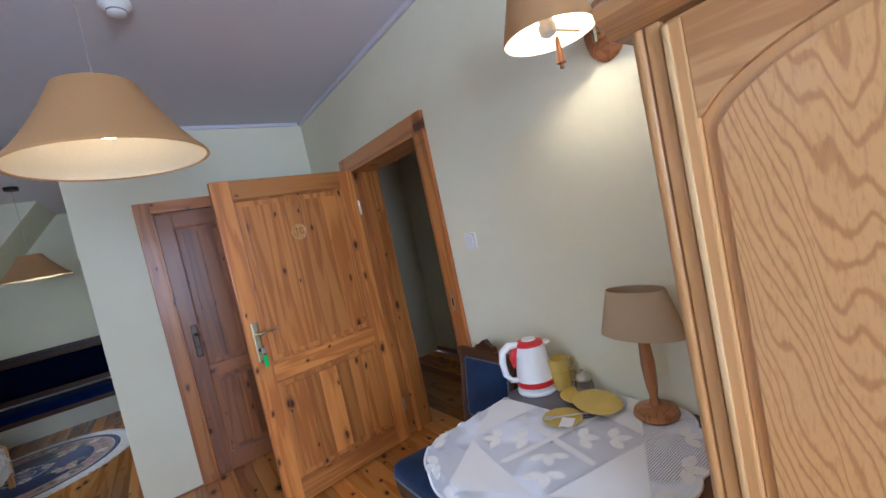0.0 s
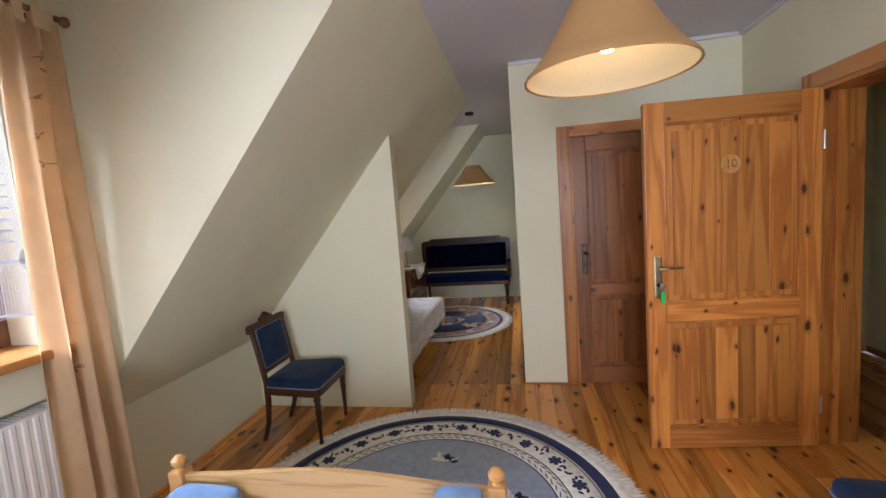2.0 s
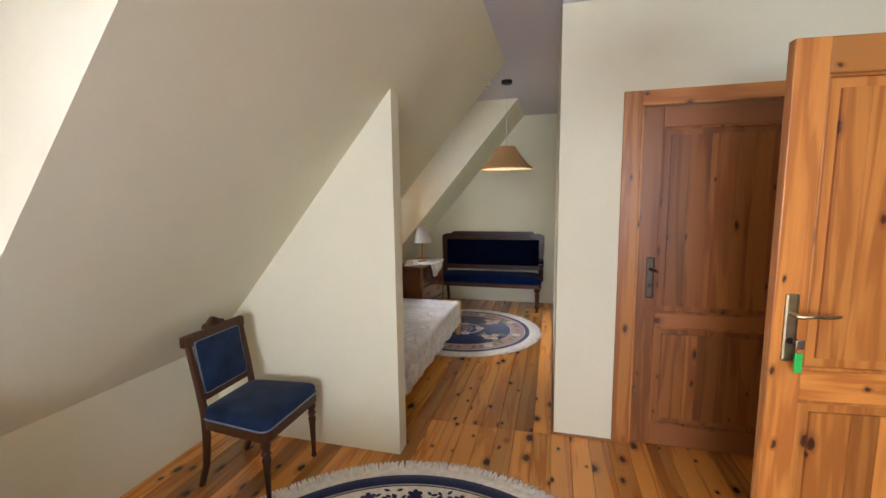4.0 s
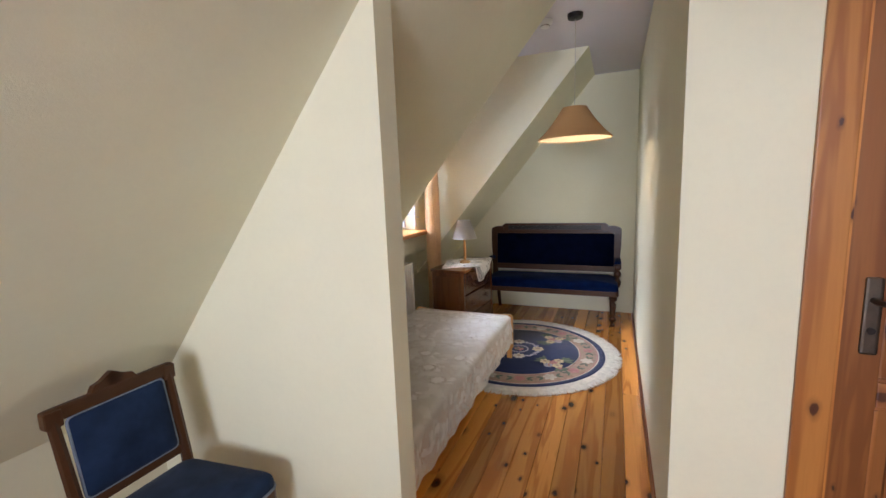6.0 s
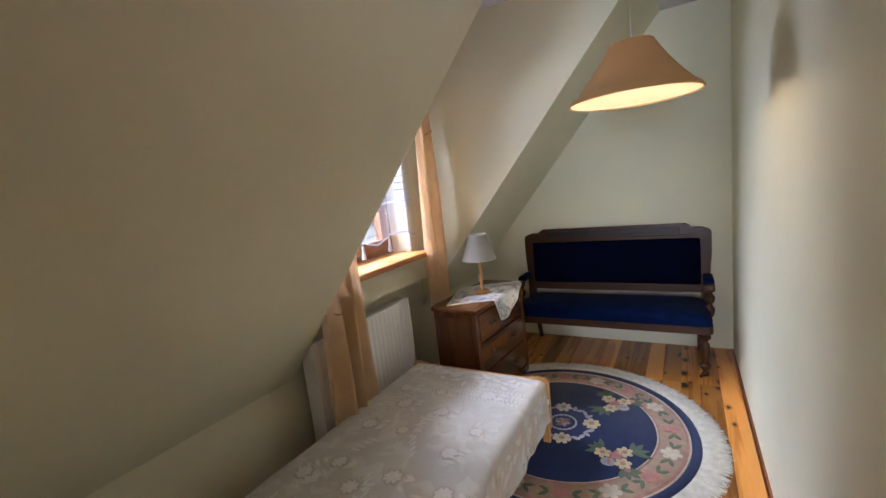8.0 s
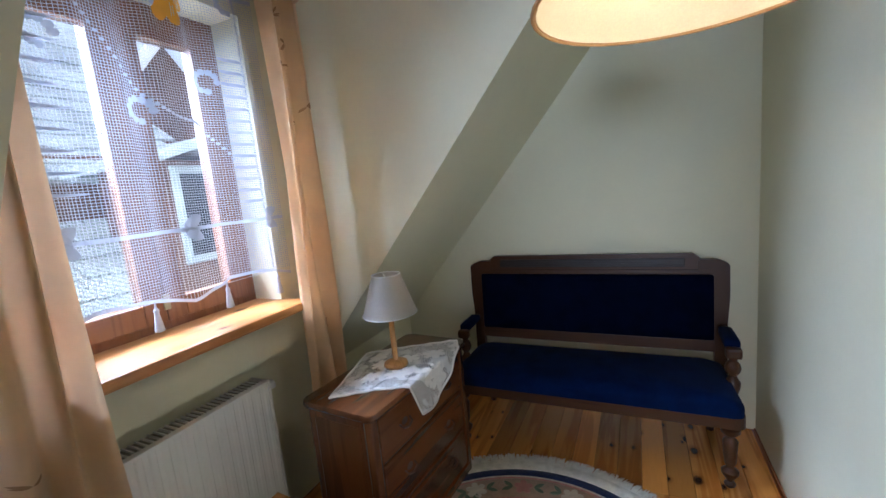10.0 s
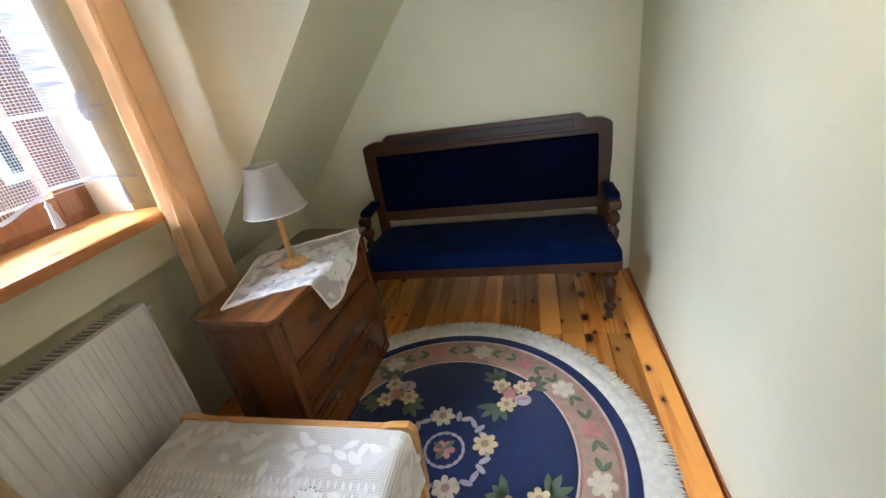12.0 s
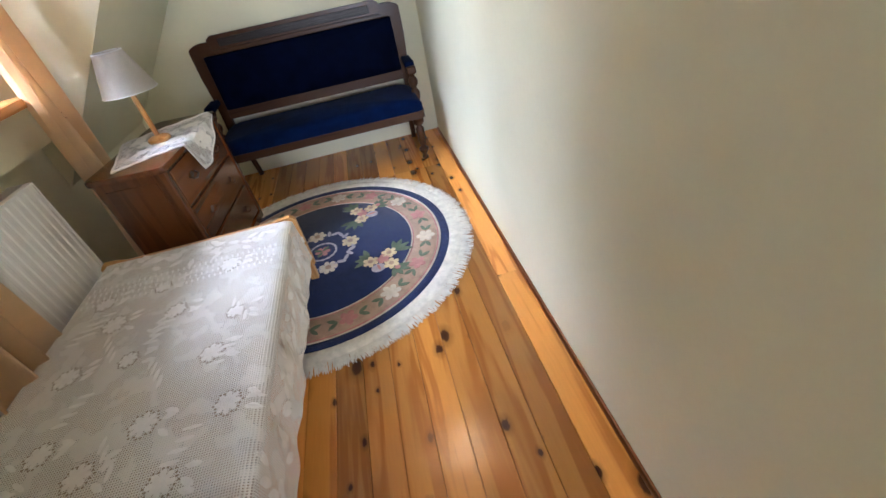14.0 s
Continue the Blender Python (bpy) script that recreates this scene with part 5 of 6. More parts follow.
    for j in range(4):
        bm = bmesh.new()
        for q in range(34):
            cu = 0.05 + (top_w - 0.1) * q / 33 + 0.006 * (j % 2)
            blob(bm, cu, L - 0.30 + 0.035 * j, 0.0045, 0.014, lift, 8, 0.25)
        tagged(part("crochet_bars", bm, CROCHET, cov, "row of raised crochet bars"), kind="stuff")
    for j in range(5):
        for q in range(7):
            bm = bmesh.new()
            leaf(bm, 0.1 + 0.15 * j + rnd.uniform(-0.05, 0.05), L - 0.09 + rnd.uniform(-0.05, 0.05), 0.06, 0.028, rnd.uniform(0, 6.28), lift)
            bmesh.ops.solidify(bm, geom=bm.faces[:], thickness=0.003)
            part("leaf", bm, CROCHET, cov)
    for j in range(15):
        cv = 0.08 + L * j / 15
        for q in range(5):
            bm = bmesh.new()
            leaf(bm, top_w + rnd.uniform(0.03, 0.16), cv + rnd.uniform(-0.05, 0.05), 0.06, 0.03, rnd.uniform(0, 6.28), lift)
            bmesh.ops.solidify(bm, geom=bm.faces[:], thickness=0.002)
            part("leaf", bm, CROCHET, cov)
    # zigzag and stepped filet figures between the flowers
    for j in range(26):
        cu, cv, slant = rnd.uniform(0.08, top_w - 0.1), rnd.uniform(0.1, L - 0.35), rnd.choice((-0.6, 0.0, 0.6, 1.57))
        for q in range(4):
            bm = bmesh.new()
            blob(bm, cu + 0.022 * q * math.cos(slant + 1.0), cv + 0.03 * q, 0.028, 0.007, lift, 8, slant)
            bmesh.ops.solidify(bm, geom=bm.faces[:], thickness=0.004)
            part("raised_bar", bm, CROCHET, cov)


UNDERLAY = plain("beige_underlay", (0.38, 0.31, 0.24), 0.9, 0, 0.06, 6, 0.3, 300)
bed_laced()


def chest():
    x0, x1, y0, y1, h = -1.70, -1.372, 5.5, 6.21, 0.72
    turn = Matrix.Translation((-1.38, 5.552, 0)) @ pose(0, 0, 0, 0, 0, -5) @ Matrix.Translation((1.352, -5.475, 0))
    c = thing("chest_of_drawers", turn, "dark stained wooden chest of three drawers", "chest of drawers")
    part("body", boxes((x0, x1 - 0.016, y0, y1, 0.06, h - 0.028), bevel=0.004), CHEST, c)
    part("plinth", boxes((x0 + 0.01, x1 - 0.002, y0 - 0.004, y1 + 0.004, 0, 0.06), bevel=0.006), CHEST_Y, c)
    part("side_panel", boxes((x0 + 0.035, x1 - 0.06, y0 - 0.004, y0 + 0.002, 0.1, h - 0.07), bevel=0.003), CHEST, c)
    part("corner_post", boxes((x1 - 0.04, x1, y0 - 0.006, y0 + 0.034, 0.06, h - 0.028), bevel=0.008), CHEST, c)
    part("corner_post", boxes((x1 - 0.04, x1, y1 - 0.034, y1 + 0.006, 0.06, h - 0.028), bevel=0.008), CHEST, c)
    bm = bmesh.new()
    o = rounded([(x0 - 0.012, y0 - 0.025), (x1 + 0.02, y0 - 0.025), (x1 + 0.02, y1 + 0.025), (x0 - 0.012, y1 + 0.025)], 0.03)
    prism(bm, o, h - 0.028, h, "z")
    es = [e for e in bm.edges if abs(e.verts[0].co.z - e.verts[1].co.z) < 1e-6]
    bmesh.ops.bevel(bm, geom=es, offset=0.009, segments=3, profile=0.6, affect="EDGES")
    part("top", bm, CHEST_Y, c, "polished top with a moulded edge", True)
    zs = (0.075, 0.28, 0.485, 0.683)
    for a, b in zip(zs, zs[1:]):
        dr = part("drawer", boxes((x1 - 0.018, x1 - 0.002, y0 + 0.04, y1 - 0.04, a, b - 0.012), bevel=0.006), CHEST_Y, c)
        for s in (0.27, 0.73):
            yy = y0 + (y1 - y0) * s
            bm = bmesh.new()
            tube(bm, [(x1 - 0.002, yy - 0.035, (a + b) / 2), (x1 + 0.016, yy - 0.03, (a + b) / 2 - 0.012), (x1 + 0.018, yy, (a + b) / 2 - 0.022), (x1 + 0.016, yy + 0.03, (a + b) / 2 - 0.012), (x1 - 0.002, yy + 0.035, (a + b) / 2)], 0.004, 8)
            blob(bm, 0, 0, 0.02, 0.016, lambda u, v, yy=yy, zz=(a + b) / 2: (x1 - 0.0005, yy + u, zz + v))
            part("pull", bm, WALNUT, dr, "dark carved pull", True)
    d = thing("doily", turn @ pose(0, 0, h + 0.001), "white lace doily hanging over the chest edge", "doily")
    corners = [Vector((-1.60, 5.525, 0)), Vector((-1.31, 5.78, 0)), Vector((-1.42, 6.21, 0)), Vector((-1.75, 5.93, 0))]
    edge_x = x1 + 0.022

    def place(u, v, up=0.0):
        p = corners[0].lerp(corners[1], u).lerp(corners[3].lerp(corners[2], u), v)
        # pull the free corner out over the edge
        p.x += 0.2 * max(0, u - 0.45) * (1 - abs(v - 0.3) * 1.1) * 1.1 if u > 0.45 else 0
        z = 0.0022 + 0.0015 * math.sin(31 * u + 17 * v) + up
        if p.x > edge_x:
            over = p.x - edge_x
            p.x = edge_x + 0.006 + 0.01 * math.sin(14 * v) * min(1, over * 20) + up
            z -= over * 1.3
        return (p.x, p.y, z)
    size = 0.46
    grid_cloth("lace_cloth", d, LACE_FINE, spaced(0, size, 36), spaced(0, size, 36), lambda u, v: place(u / size, v / size))
    rnd = random.Random(4)
    for k, (cu, cv) in enumerate(((0.3, 0.3), (0.55, 0.3), (0.78, 0.3), (0.3, 0.6), (0.55, 0.65), (0.78, 0.7), (0.2, 0.8), (0.88, 0.42))):
        bm = bmesh.new()
        flower(bm, cu, cv, 0.11, 6, lambda u, v: place(min(1, max(0, u)), min(1, max(0, v)), 0.002), k)
        part("motif", bm, CROCHET, d, "dense crocheted flower")
    bm = bmesh.new()
    n = 40
    loop = [(i / n, 0) for i in range(n)] + [(1, i / n) for i in range(n)] + [(1 - i / n, 1) for i in range(n)] + [(0, 1 - i / n) for i in range(n)]
    tube(bm, [place(u, v, 0.001) for u, v in loop + loop[:1]], 0.0045, 5)
    part("scalloped_edge", bm, CROCHET, d, smooth=True)
    # small lamp
    lamp = thing("table_lamp", turn @ pose(-1.522, 5.865, h + 0.004, 0, 0, 20), "small wooden table lamp with a white fabric shade", "lamp", "table lamps")
    part("base", turned([(0.052, 0), (0.055, 0.006), (0.052, 0.016), (0.035, 0.024), (0.012, 0.028)], 28), BEECH, lamp, smooth=True)
    part("stem", turned([(0.012, 0.026), (0.013, 0.1), (0.012, 0.2), (0.011, 0.26)], 16), BEECH, lamp, smooth=True)
    bm = bmesh.new()
    lathe(bm, [(0.12, 0.245), (0.062, 0.42)], 48, (0, 0), 0, False)
    bmesh.ops.solidify(bm, geom=bm.faces[:], thickness=0.0025)
    sh = part("shade", bm, SHADE_WHITE, lamp, "off-white woven shade", True)
    bm = bmesh.new()
    for r, z in ((0.12, 0.245), (0.062, 0.42)):
        tube(bm, [(r * math.cos(a * math.pi / 16), r * math.sin(a * math.pi / 16), z) for a in range(33)], 0.0025, 5)
    for k in range(3):
        a = 2.1 * k
        tube(bm, [(0, 0, 0.4), (0.061 * math.cos(a), 0.061 * math.sin(a), 0.415)], 0.0015, 5)
    part("ring", bm, WHITE_PLASTIC, sh)
    part("socket", turned([(0.012, 0.26), (0.017, 0.265), (0.017, 0.31), (0.01, 0.315)], 14), WHITE_PLASTIC, lamp)


LACE_FINE = lace("doily_lace", 0.007, -0.3, (0.84, 0.82, 0.80), 14.0)
SHADE_WHITE = shade_cloth("white_shade", (0.72, 0.68, 0.62), 0.25)
SHADE_JUTE = shade_cloth("jute_shade", (0.64, 0.48, 0.29), 0.25)
chest()


# ---- first room: bed, table, wardrobe ----
def bed_room1():
    b = thing("bed", pose(0, 0, 0), "pine bed with a low curved footboard and blue blanket", "bed")
    x0, x1, yf, yh, top = -1.27, -0.05, 1.61, -0.4, 0.61
    bm = bmesh.new()
    o = [(x0, 0.25), (x1, 0.25), (x1, top - 0.02)]
    for i in range(21):
        t = i / 20
        o.append((x1 - 0.02 + (x0 - x1 + 0.04) * t, top - 0.035 + 0.03 * math.sin(math.pi * t) ** 2 * 1.3))
    o.append((x0, top - 0.02))
    prism(bm, o, yf - 0.012, yf + 0.012, "y")
    part("footboard", bm, OAK_X, b, "curved light pine footboard")
    for x in (x0, x1):
        part("post", boxes((x - 0.03, x + 0.03, yf - 0.03, yf + 0.03, 0, top - 0.02), bevel=0.006), OAK, b)
        k = part("finial", turned([(0.018, 0), (0.012, 0.008), (0.027, 0.025), (0.027, 0.04), (0.013, 0.055), (0.002, 0.058)], 18), BEECH, b, "rounded wooden knob", True)
        k.location = (x, yf, top - 0.02)
        part("head_post", boxes((x - 0.03, x + 0.03, yh - 0.03, yh + 0.03, 0, 0.95), bevel=0.006), OAK, b)
        part("side_rail", boxes((x - 0.012, x + 0.012, yh + 0.03, yf - 0.03, 0.25, 0.4), bevel=0.004), PINE_DOOR_Y, b)
    part("headboard", boxes((x0 + 0.03, x1 - 0.03, yh - 0.012, yh + 0.012, 0.3, 0.9), bevel=0.006), OAK_X, b)
    part("mattress", boxes((x0 + 0.02, x1 - 0.02, yh + 0.02, yf - 0.02, 0.3, 0.5), bevel=0.04), LINEN, b, "white mattress", True)
    q = thing("blanket", pose(0, 0, 0), "pale blue blanket spread over the bed", "blanket")
    grid_cloth("cloth", q, BLANKET, spaced(0, 1.18, 30), spaced(0, 1.94, 50), lambda u, v: (x0 + 0.02 + u, yh + 0.03 + v, 0.512 + 0.012 * noise.noise((u * 5, v * 5, 2))), "pale blue woven cloth")
    bm = bmesh.new()
    cushion(bm, rounded([(x0 + 0.03, yf - 0.2), (x0 + 0.3, yf - 0.2), (x0 + 0.3, yf - 0.03), (x0 + 0.03, yf - 0.03)], 0.05), 0.51, 0.56, 0.2)
    part("fold", bm, BLANKET, q, "bunched corner of the blanket", True)
    bm = bmesh.new()
    cushion(bm, rounded([(x1 - 0.2, yf - 0.2), (x1 - 0.035, yf - 0.2), (x1 - 0.035, yf - 0.03), (x1 - 0.2, yf - 0.03)], 0.05), 0.52, 0.605, 0.2)
    part("fold", bm, BLANKET, q, "bunched corner of the blanket", True)


OAK_X = wood("oak_board", (0.66, 0.40, 0.17), (0.50, 0.27, 0.10), (0.3, 0.1, 0.03), 0, 0.35, 1.2, False, 0.2, 0.05)
OAK_Y = wood("oak_cornice", (0.50, 0.26, 0.09), (0.34, 0.16, 0.05), (0.2, 0.09, 0.03), 1, 0.35, 1.2, False, 0.3, 0.05)
BLANKET = plain("blue_blanket", (0.16, 0.30, 0.55), 0.9, 0, 0.15, 14, 0.5, 200, 0.3)
bed_room1()

TZ = 0.745


def table_set():
    t = thing("table", pose(0, 0, 0), "dark wooden table beside the wall, under a lace cloth", "table")
    x0, x1, y0, y1 = 0.99, 1.685, 0.56, 1.43
    bm = bmesh.new()
    prism(bm, rounded([(x0, y0), (x1, y0), (x1, y1), (x0, y1)], 0.26, 8), TZ - 0.028, TZ, "z")
    part("tabletop", bm, CHEST_Y, t)
    part("apron", boxes((x0 + 0.11, x1 - 0.11, y0 + 0.08, y0 + 0.1, TZ - 0.11, TZ - 0.028), (x0 + 0.11, x1 - 0.11, y1 - 0.1, y1 - 0.08, TZ - 0.11, TZ - 0.028), (x0 + 0.08, x0 + 0.1, y0 + 0.11, y1 - 0.11, TZ - 0.11, TZ - 0.028)), CHEST_Y, t)
    for x in (x0 + 0.11, x1 - 0.11):
        for y in (y0 + 0.11, y1 - 0.11):
            lg = part("leg", turned_leg(TZ - 0.03, 0.032), CHEST, t, smooth=True)
            lg.location = (x, y, 0)
    cl = thing("tablecloth", pose(1.33, 1.08, TZ + 0.001), "round white lace tablecloth with scalloped edge", "tablecloth")
    R = 0.425

    def place(x, y, up=0.0):
        z = 0.0025 + up + 0.001 * math.sin(19 * x + 23 * y)
        gx, gy = 1.33 + x, 1.08 + y
        cx, cy = (x0 + x1) / 2, (y0 + y1) / 2
        qx = max(0, abs(gx - cx) - (x1 - x0) / 2 + 0.16)
        qy = max(0, abs(gy - cy) - (y1 - y0) / 2 + 0.16)
        far = math.hypot(qx, qy)
        over = far - 0.165
        if over > 0:
            x -= math.copysign(qx / far * over * 0.75, gx - cx)
            y -= math.copysign(qy / far * over * 0.75, gy - cy)
            z -= over * 0.95 - 0.005 * math.sin(16 * math.atan2(y, x))
        return (x, y, z)

    def radius(a):
        return R * (1 + 0.03 * abs(math.sin(11 * a)))
    na, nr = 132, 22
    verts = [place(radius(2 * math.pi * i / na) * j / nr * math.cos(2 * math.pi * i / na), radius(2 * math.pi * i / na) * j / nr * math.sin(2 * math.pi * i / na)) for j in range(1, nr + 1) for i in range(na)]
    flat = [(radius(2 * math.pi * i / na) * j / nr * math.cos(2 * math.pi * i / na), radius(2 * math.pi * i / na) * j / nr * math.sin(2 * math.pi * i / na)) for j in range(1, nr + 1) for i in range(na)]
    faces = [(j * na + i, j * na + (i + 1) % na, (j + 1) * na + (i + 1) % na, (j + 1) * na + i) for j in range(nr - 1) for i in range(na)] + [tuple(range(na))]
    me = bpy.data.meshes.new("lace_cloth")
    me.from_pydata(verts, [], faces)
    uv = me.uv_layers.new(name="UV")
    for lp in me.loops:
        uv.data[lp.index].uv = flat[lp.vertex_index]
    me.materials.append(LACE_TABLE)
    for p in me.polygons:
        p.use_smooth = True
    new("lace_cloth", me).parent = cl
    bm = bmesh.new()
    tube(bm, [place(*flat[(nr - 1) * na + i % na], 0.001) for i in range(na + 1)], 0.004, 5)
    part("scalloped_edge", bm, CROCHET, cl, smooth=True)
    ang = radians(32)

    def turn(u, v):
        return (u * math.cos(ang) - v * math.sin(ang), u * math.sin(ang) + v * math.cos(ang))
    s = 0.27
    for k in range(4):
        a = k * math.pi / 2
        tri = [(s, s), (0.02, s), (s, 0.02)]
        tri = [(u * math.cos(a) - v * math.sin(a), u * math.sin(a) + v * math.cos(a)) for u, v in tri]
        bm = bmesh.new()
        n = 8
        rows = []
        A, B, C = [Vector((*turn(*p), 0)) for p in tri]
        for i in range(n + 1):
            row = []
            for j in range(n + 1 - i):
                q = A + (B - A) * (i / n) + (C - A) * (j / n)
                row.append(bm.verts.new(place(q.x, q.y, 0.0025)))
            rows.append(row)
        for i in range(n):
            for j in range(n - i):
                bm.faces.new((rows[i][j], rows[i + 1][j], rows[i][j + 1]))
                if j < n - i - 1:
                    bm.faces.new((rows[i + 1][j], rows[i + 1][j + 1], rows[i][j + 1]))
        part("linen_corner", bm, LINEN, cl, "solid white linen corner", True)
    for a in (0, math.pi / 2):
        bm = bmesh.new()
        pts = []
        for i in range(21):
            u = -0.19 + 0.38 * i / 20
            for w in (-0.011, 0.011):
                x, y = turn(*(((u + w) * 0.7071, (u - w) * 0.7071) if a == 0 else ((u + w) * 0.7071, -(u - w) * 0.7071)))
                pts.append(bm.verts.new(place(x, y, 0.003)))
        for i in range(20):
            bm.faces.new((pts[2 * i], pts[2 * i + 1], pts[2 * i + 3], pts[2 * i + 2]))
        part("linen_band", bm, LINEN, cl, "white linen band")
    spots = [(0.375 * math.cos(2 * math.pi * (k + 0.5) / 16), 0.375 * math.sin(2 * math.pi * (k + 0.5) / 16), 2 * math.pi * (k + 0.5) / 16) for k in range(16)]
    spots += [(*turn(d * math.cos(k * 1.571), d * math.sin(k * 1.571)), k * 1.571 + ang) for k in range(4) for d in (0.085, 0.175)]
    for x, y, a in spots:
        for q in (-1.0, 0.15, 1.3):
            bm = bmesh.new()
            leaf(bm, x + 0.004 * math.cos(a + q), y + 0.004 * math.sin(a + q), 0.062, 0.034, a + q, lambda u, v: place(u, v, 0.0022))
            part("leaf", bm, CROCHET, cl, "dense white crocheted leaf")


LACE_TABLE = lace("table_lace", 0.0065, -0.05, (0.88, 0.89, 0.93), 3.0)
table_set()
CLOTH_Z = TZ + 0.006


def crockery():
    z = CLOTH_Z
    tr = thing("tray", pose(1.55, 1.24, z, 0, 0, 4), "flat dark grey serving tray", "tray")
    bm = bmesh.new()
    prism(bm, rounded([(-0.085, -0.2), (0.085, -0.2), (0.085, 0.2), (-0.085, 0.2)], 0.05), 0, 0.005, "z")
    part("plate", bm, GREY_TRAY, tr)
    k = thing("electric_kettle", pose(1.572, 1.352, z + 0.006, 0, 0, 150), "white and red plastic electric kettle", "kettle")
    part("power_base", turned([(0.08, 0), (0.082, 0.008), (0.076, 0.016), (0.0005, 0.016)], 32), WHITE_PLASTIC, k, smooth=True)
    part("body", turned([(0.074, 0.018), (0.077, 0.035), (0.0745, 0.06), (0.068, 0.12), (0.06, 0.175), (0.057, 0.19), (0.0005, 0.19)], 36), WHITE_PLASTIC, k, smooth=True)
    part("band", turned([(0.0768, 0.03), (0.0782, 0.033), (0.0775, 0.05), (0.0755, 0.052)], 36, 0, False), RED_PLASTIC, k, "red band", True)
    lid = part("lid", turned([(0.057, 0.188), (0.055, 0.2), (0.04, 0.208), (0.0005, 0.21)], 32), RED_PLASTIC, k, "red hinged lid", True)
    part("lid_cap", turned([(0.03, 0.207), (0.028, 0.213), (0.0005, 0.214)], 24), WHITE_PLASTIC, lid, smooth=True)
    bm = bmesh.new()
    tube(bm, [(0.045, 0, 0.195), (0.085, 0, 0.2), (0.115, 0, 0.18), (0.122, 0, 0.14), (0.118, 0, 0.09), (0.1, 0, 0.06), (0.07, 0, 0.055)], [0.012, 0.015, 0.016, 0.015, 0.014, 0.012, 0.011], 12)
    h = part("handle", bm, WHITE_PLASTIC, k, "white loop handle", True)
    bm = bmesh.new()
    tube(bm, [(0.045, 0, 0.187), (0.068, 0, 0.175), (0.078, 0, 0.15), (0.076, 0, 0.11)], [0.014, 0.016, 0.013, 0.006], 10)
    part("handle_insert", bm, RED_PLASTIC, h, "red inner handle", True)
    bm = bmesh.new()
    prism(bm, [(-0.05, 0.17), (-0.083, 0.188), (-0.05, 0.19)], -0.018, 0.018, "y")
    part("spout", bm, WHITE_PLASTIC, k)
    for i, zz in enumerate((0, 0.052)):
        c = thing("mug", pose(1.628, 1.27, z + zz + 0.003, 0, 0, -35 + 12 * i), "yellow ceramic mug in a stack of two", "mug", "stacked mugs")
        part("cup", turned([(0.03, 0), (0.035, 0.004), (0.038, 0.035), (0.0405, 0.075), (0.038, 0.0755), (0.035, 0.035), (0.03, 0.01), (0.0005, 0.008)], 32), YELLOW_CERAMIC, c, smooth=True)
        bm = bmesh.new()
        tube(bm, [(0.037, 0, 0.06), (0.055, 0, 0.062), (0.064, 0, 0.045), (0.055, 0, 0.025), (0.036, 0, 0.02)], 0.005, 8)
        part("handle", bm, YELLOW_CERAMIC, c, smooth=True)
    s = thing("sugar_jar", pose(1.645, 1.175, z + 0.003), "small glass sugar jar with a steel lid", "jar")
    part("jar", turned([(0.03, 0), (0.034, 0.004), (0.035, 0.03), (0.03, 0.05), (0.028, 0.05), (0.032, 0.03), (0.031, 0.006), (0.0005, 0.005)], 28), CLEAR, s, smooth=True)
    part("sugar", turned([(0.0295, 0.007), (0.03, 0.026), (0.0005, 0.029)], 24), LINEN, s, "white sugar", True)
    part("lid", turned([(0.03, 0.05), (0.031, 0.058), (0.022, 0.072), (0.008, 0.078), (0.008, 0.085), (0.0005, 0.087)], 24), STEEL, s, "domed steel lid", True)
    prof = [(0.03, 0), (0.045, 0.002), (0.078, 0.012), (0.08, 0.0135), (0.076, 0.0145), (0.045, 0.006), (0.0005, 0.005)]
    for x, y, zz, rx, ry, sc, lab in ((1.585, 1.16, 0.006, 3, 0, 0.85, "yellow ceramic saucer lying on the tray"), (1.56, 1.065, 0.012, 9, 2, 1.05, "yellow ceramic plate leaning on the saucer"), (1.43, 1.115, 0.0, 0, 0, 0.85, "yellow ceramic saucer with a spoon and wrapper")):
        p = thing("plate", pose(x, y, z + zz + 0.001, rx, ry), lab, "plate", "yellow plates")
        part("dish", turned([(r * sc, h_) for r, h_ in prof], 40), YELLOW_CERAMIC, p, smooth=True)
    sp = thing("teaspoon", pose(1.425, 1.12, z + 0.016, 0, 5, -40), "small steel teaspoon lying on a saucer", "spoon")
    bm = bmesh.new()
    tube(bm, [(-0.02, 0, 0), (0.0, 0, 0.001), (0.06, 0, 0.005), (0.1, 0, 0.004)], [0.0035, 0.0025, 0.0025, 0.004], 8)
    part("handle", bm, STEEL, sp, smooth=True)
    bm = bmesh.new()
    cushion(bm, [(-0.037 + 0.019 * math.cos(a * 0.524), 0.012 * math.sin(a * 0.524)) for a in range(12)], -0.002, 0.001, 0.3, 3)
    part("bowl", bm, STEEL, sp, smooth=True)
    wr = thing("sachet", pose(1.405, 1.075, z + 0.015, 0, 0, 25), "crumpled clear white sachet on a saucer", "sachet")
    grid_cloth("paper", wr, LINEN, spaced(-0.03, 0.03, 8), spaced(-0.022, 0.022, 6), lambda u, v: (u, v, 0.004 * noise.noise((u * 60, v * 60, 1)) + 0.004))
    # table lamp with the jute shade
    l = thing("table_lamp", pose(1.622, 0.888, z - 0.003), "wooden table lamp with a beige woven shade", "lamp", "table lamps")
    part("base", turned([(0.066, 0), (0.07, 0.008), (0.066, 0.022), (0.05, 0.03), (0.0005, 0.032)], 32), BEECH_DARK, l, smooth=True)
    part("stem", turned([(0.014, 0.03), (0.018, 0.045), (0.012, 0.06), (0.018, 0.1), (0.022, 0.17), (0.018, 0.24), (0.012, 0.3)], 20), BEECH_DARK, l, smooth=True)
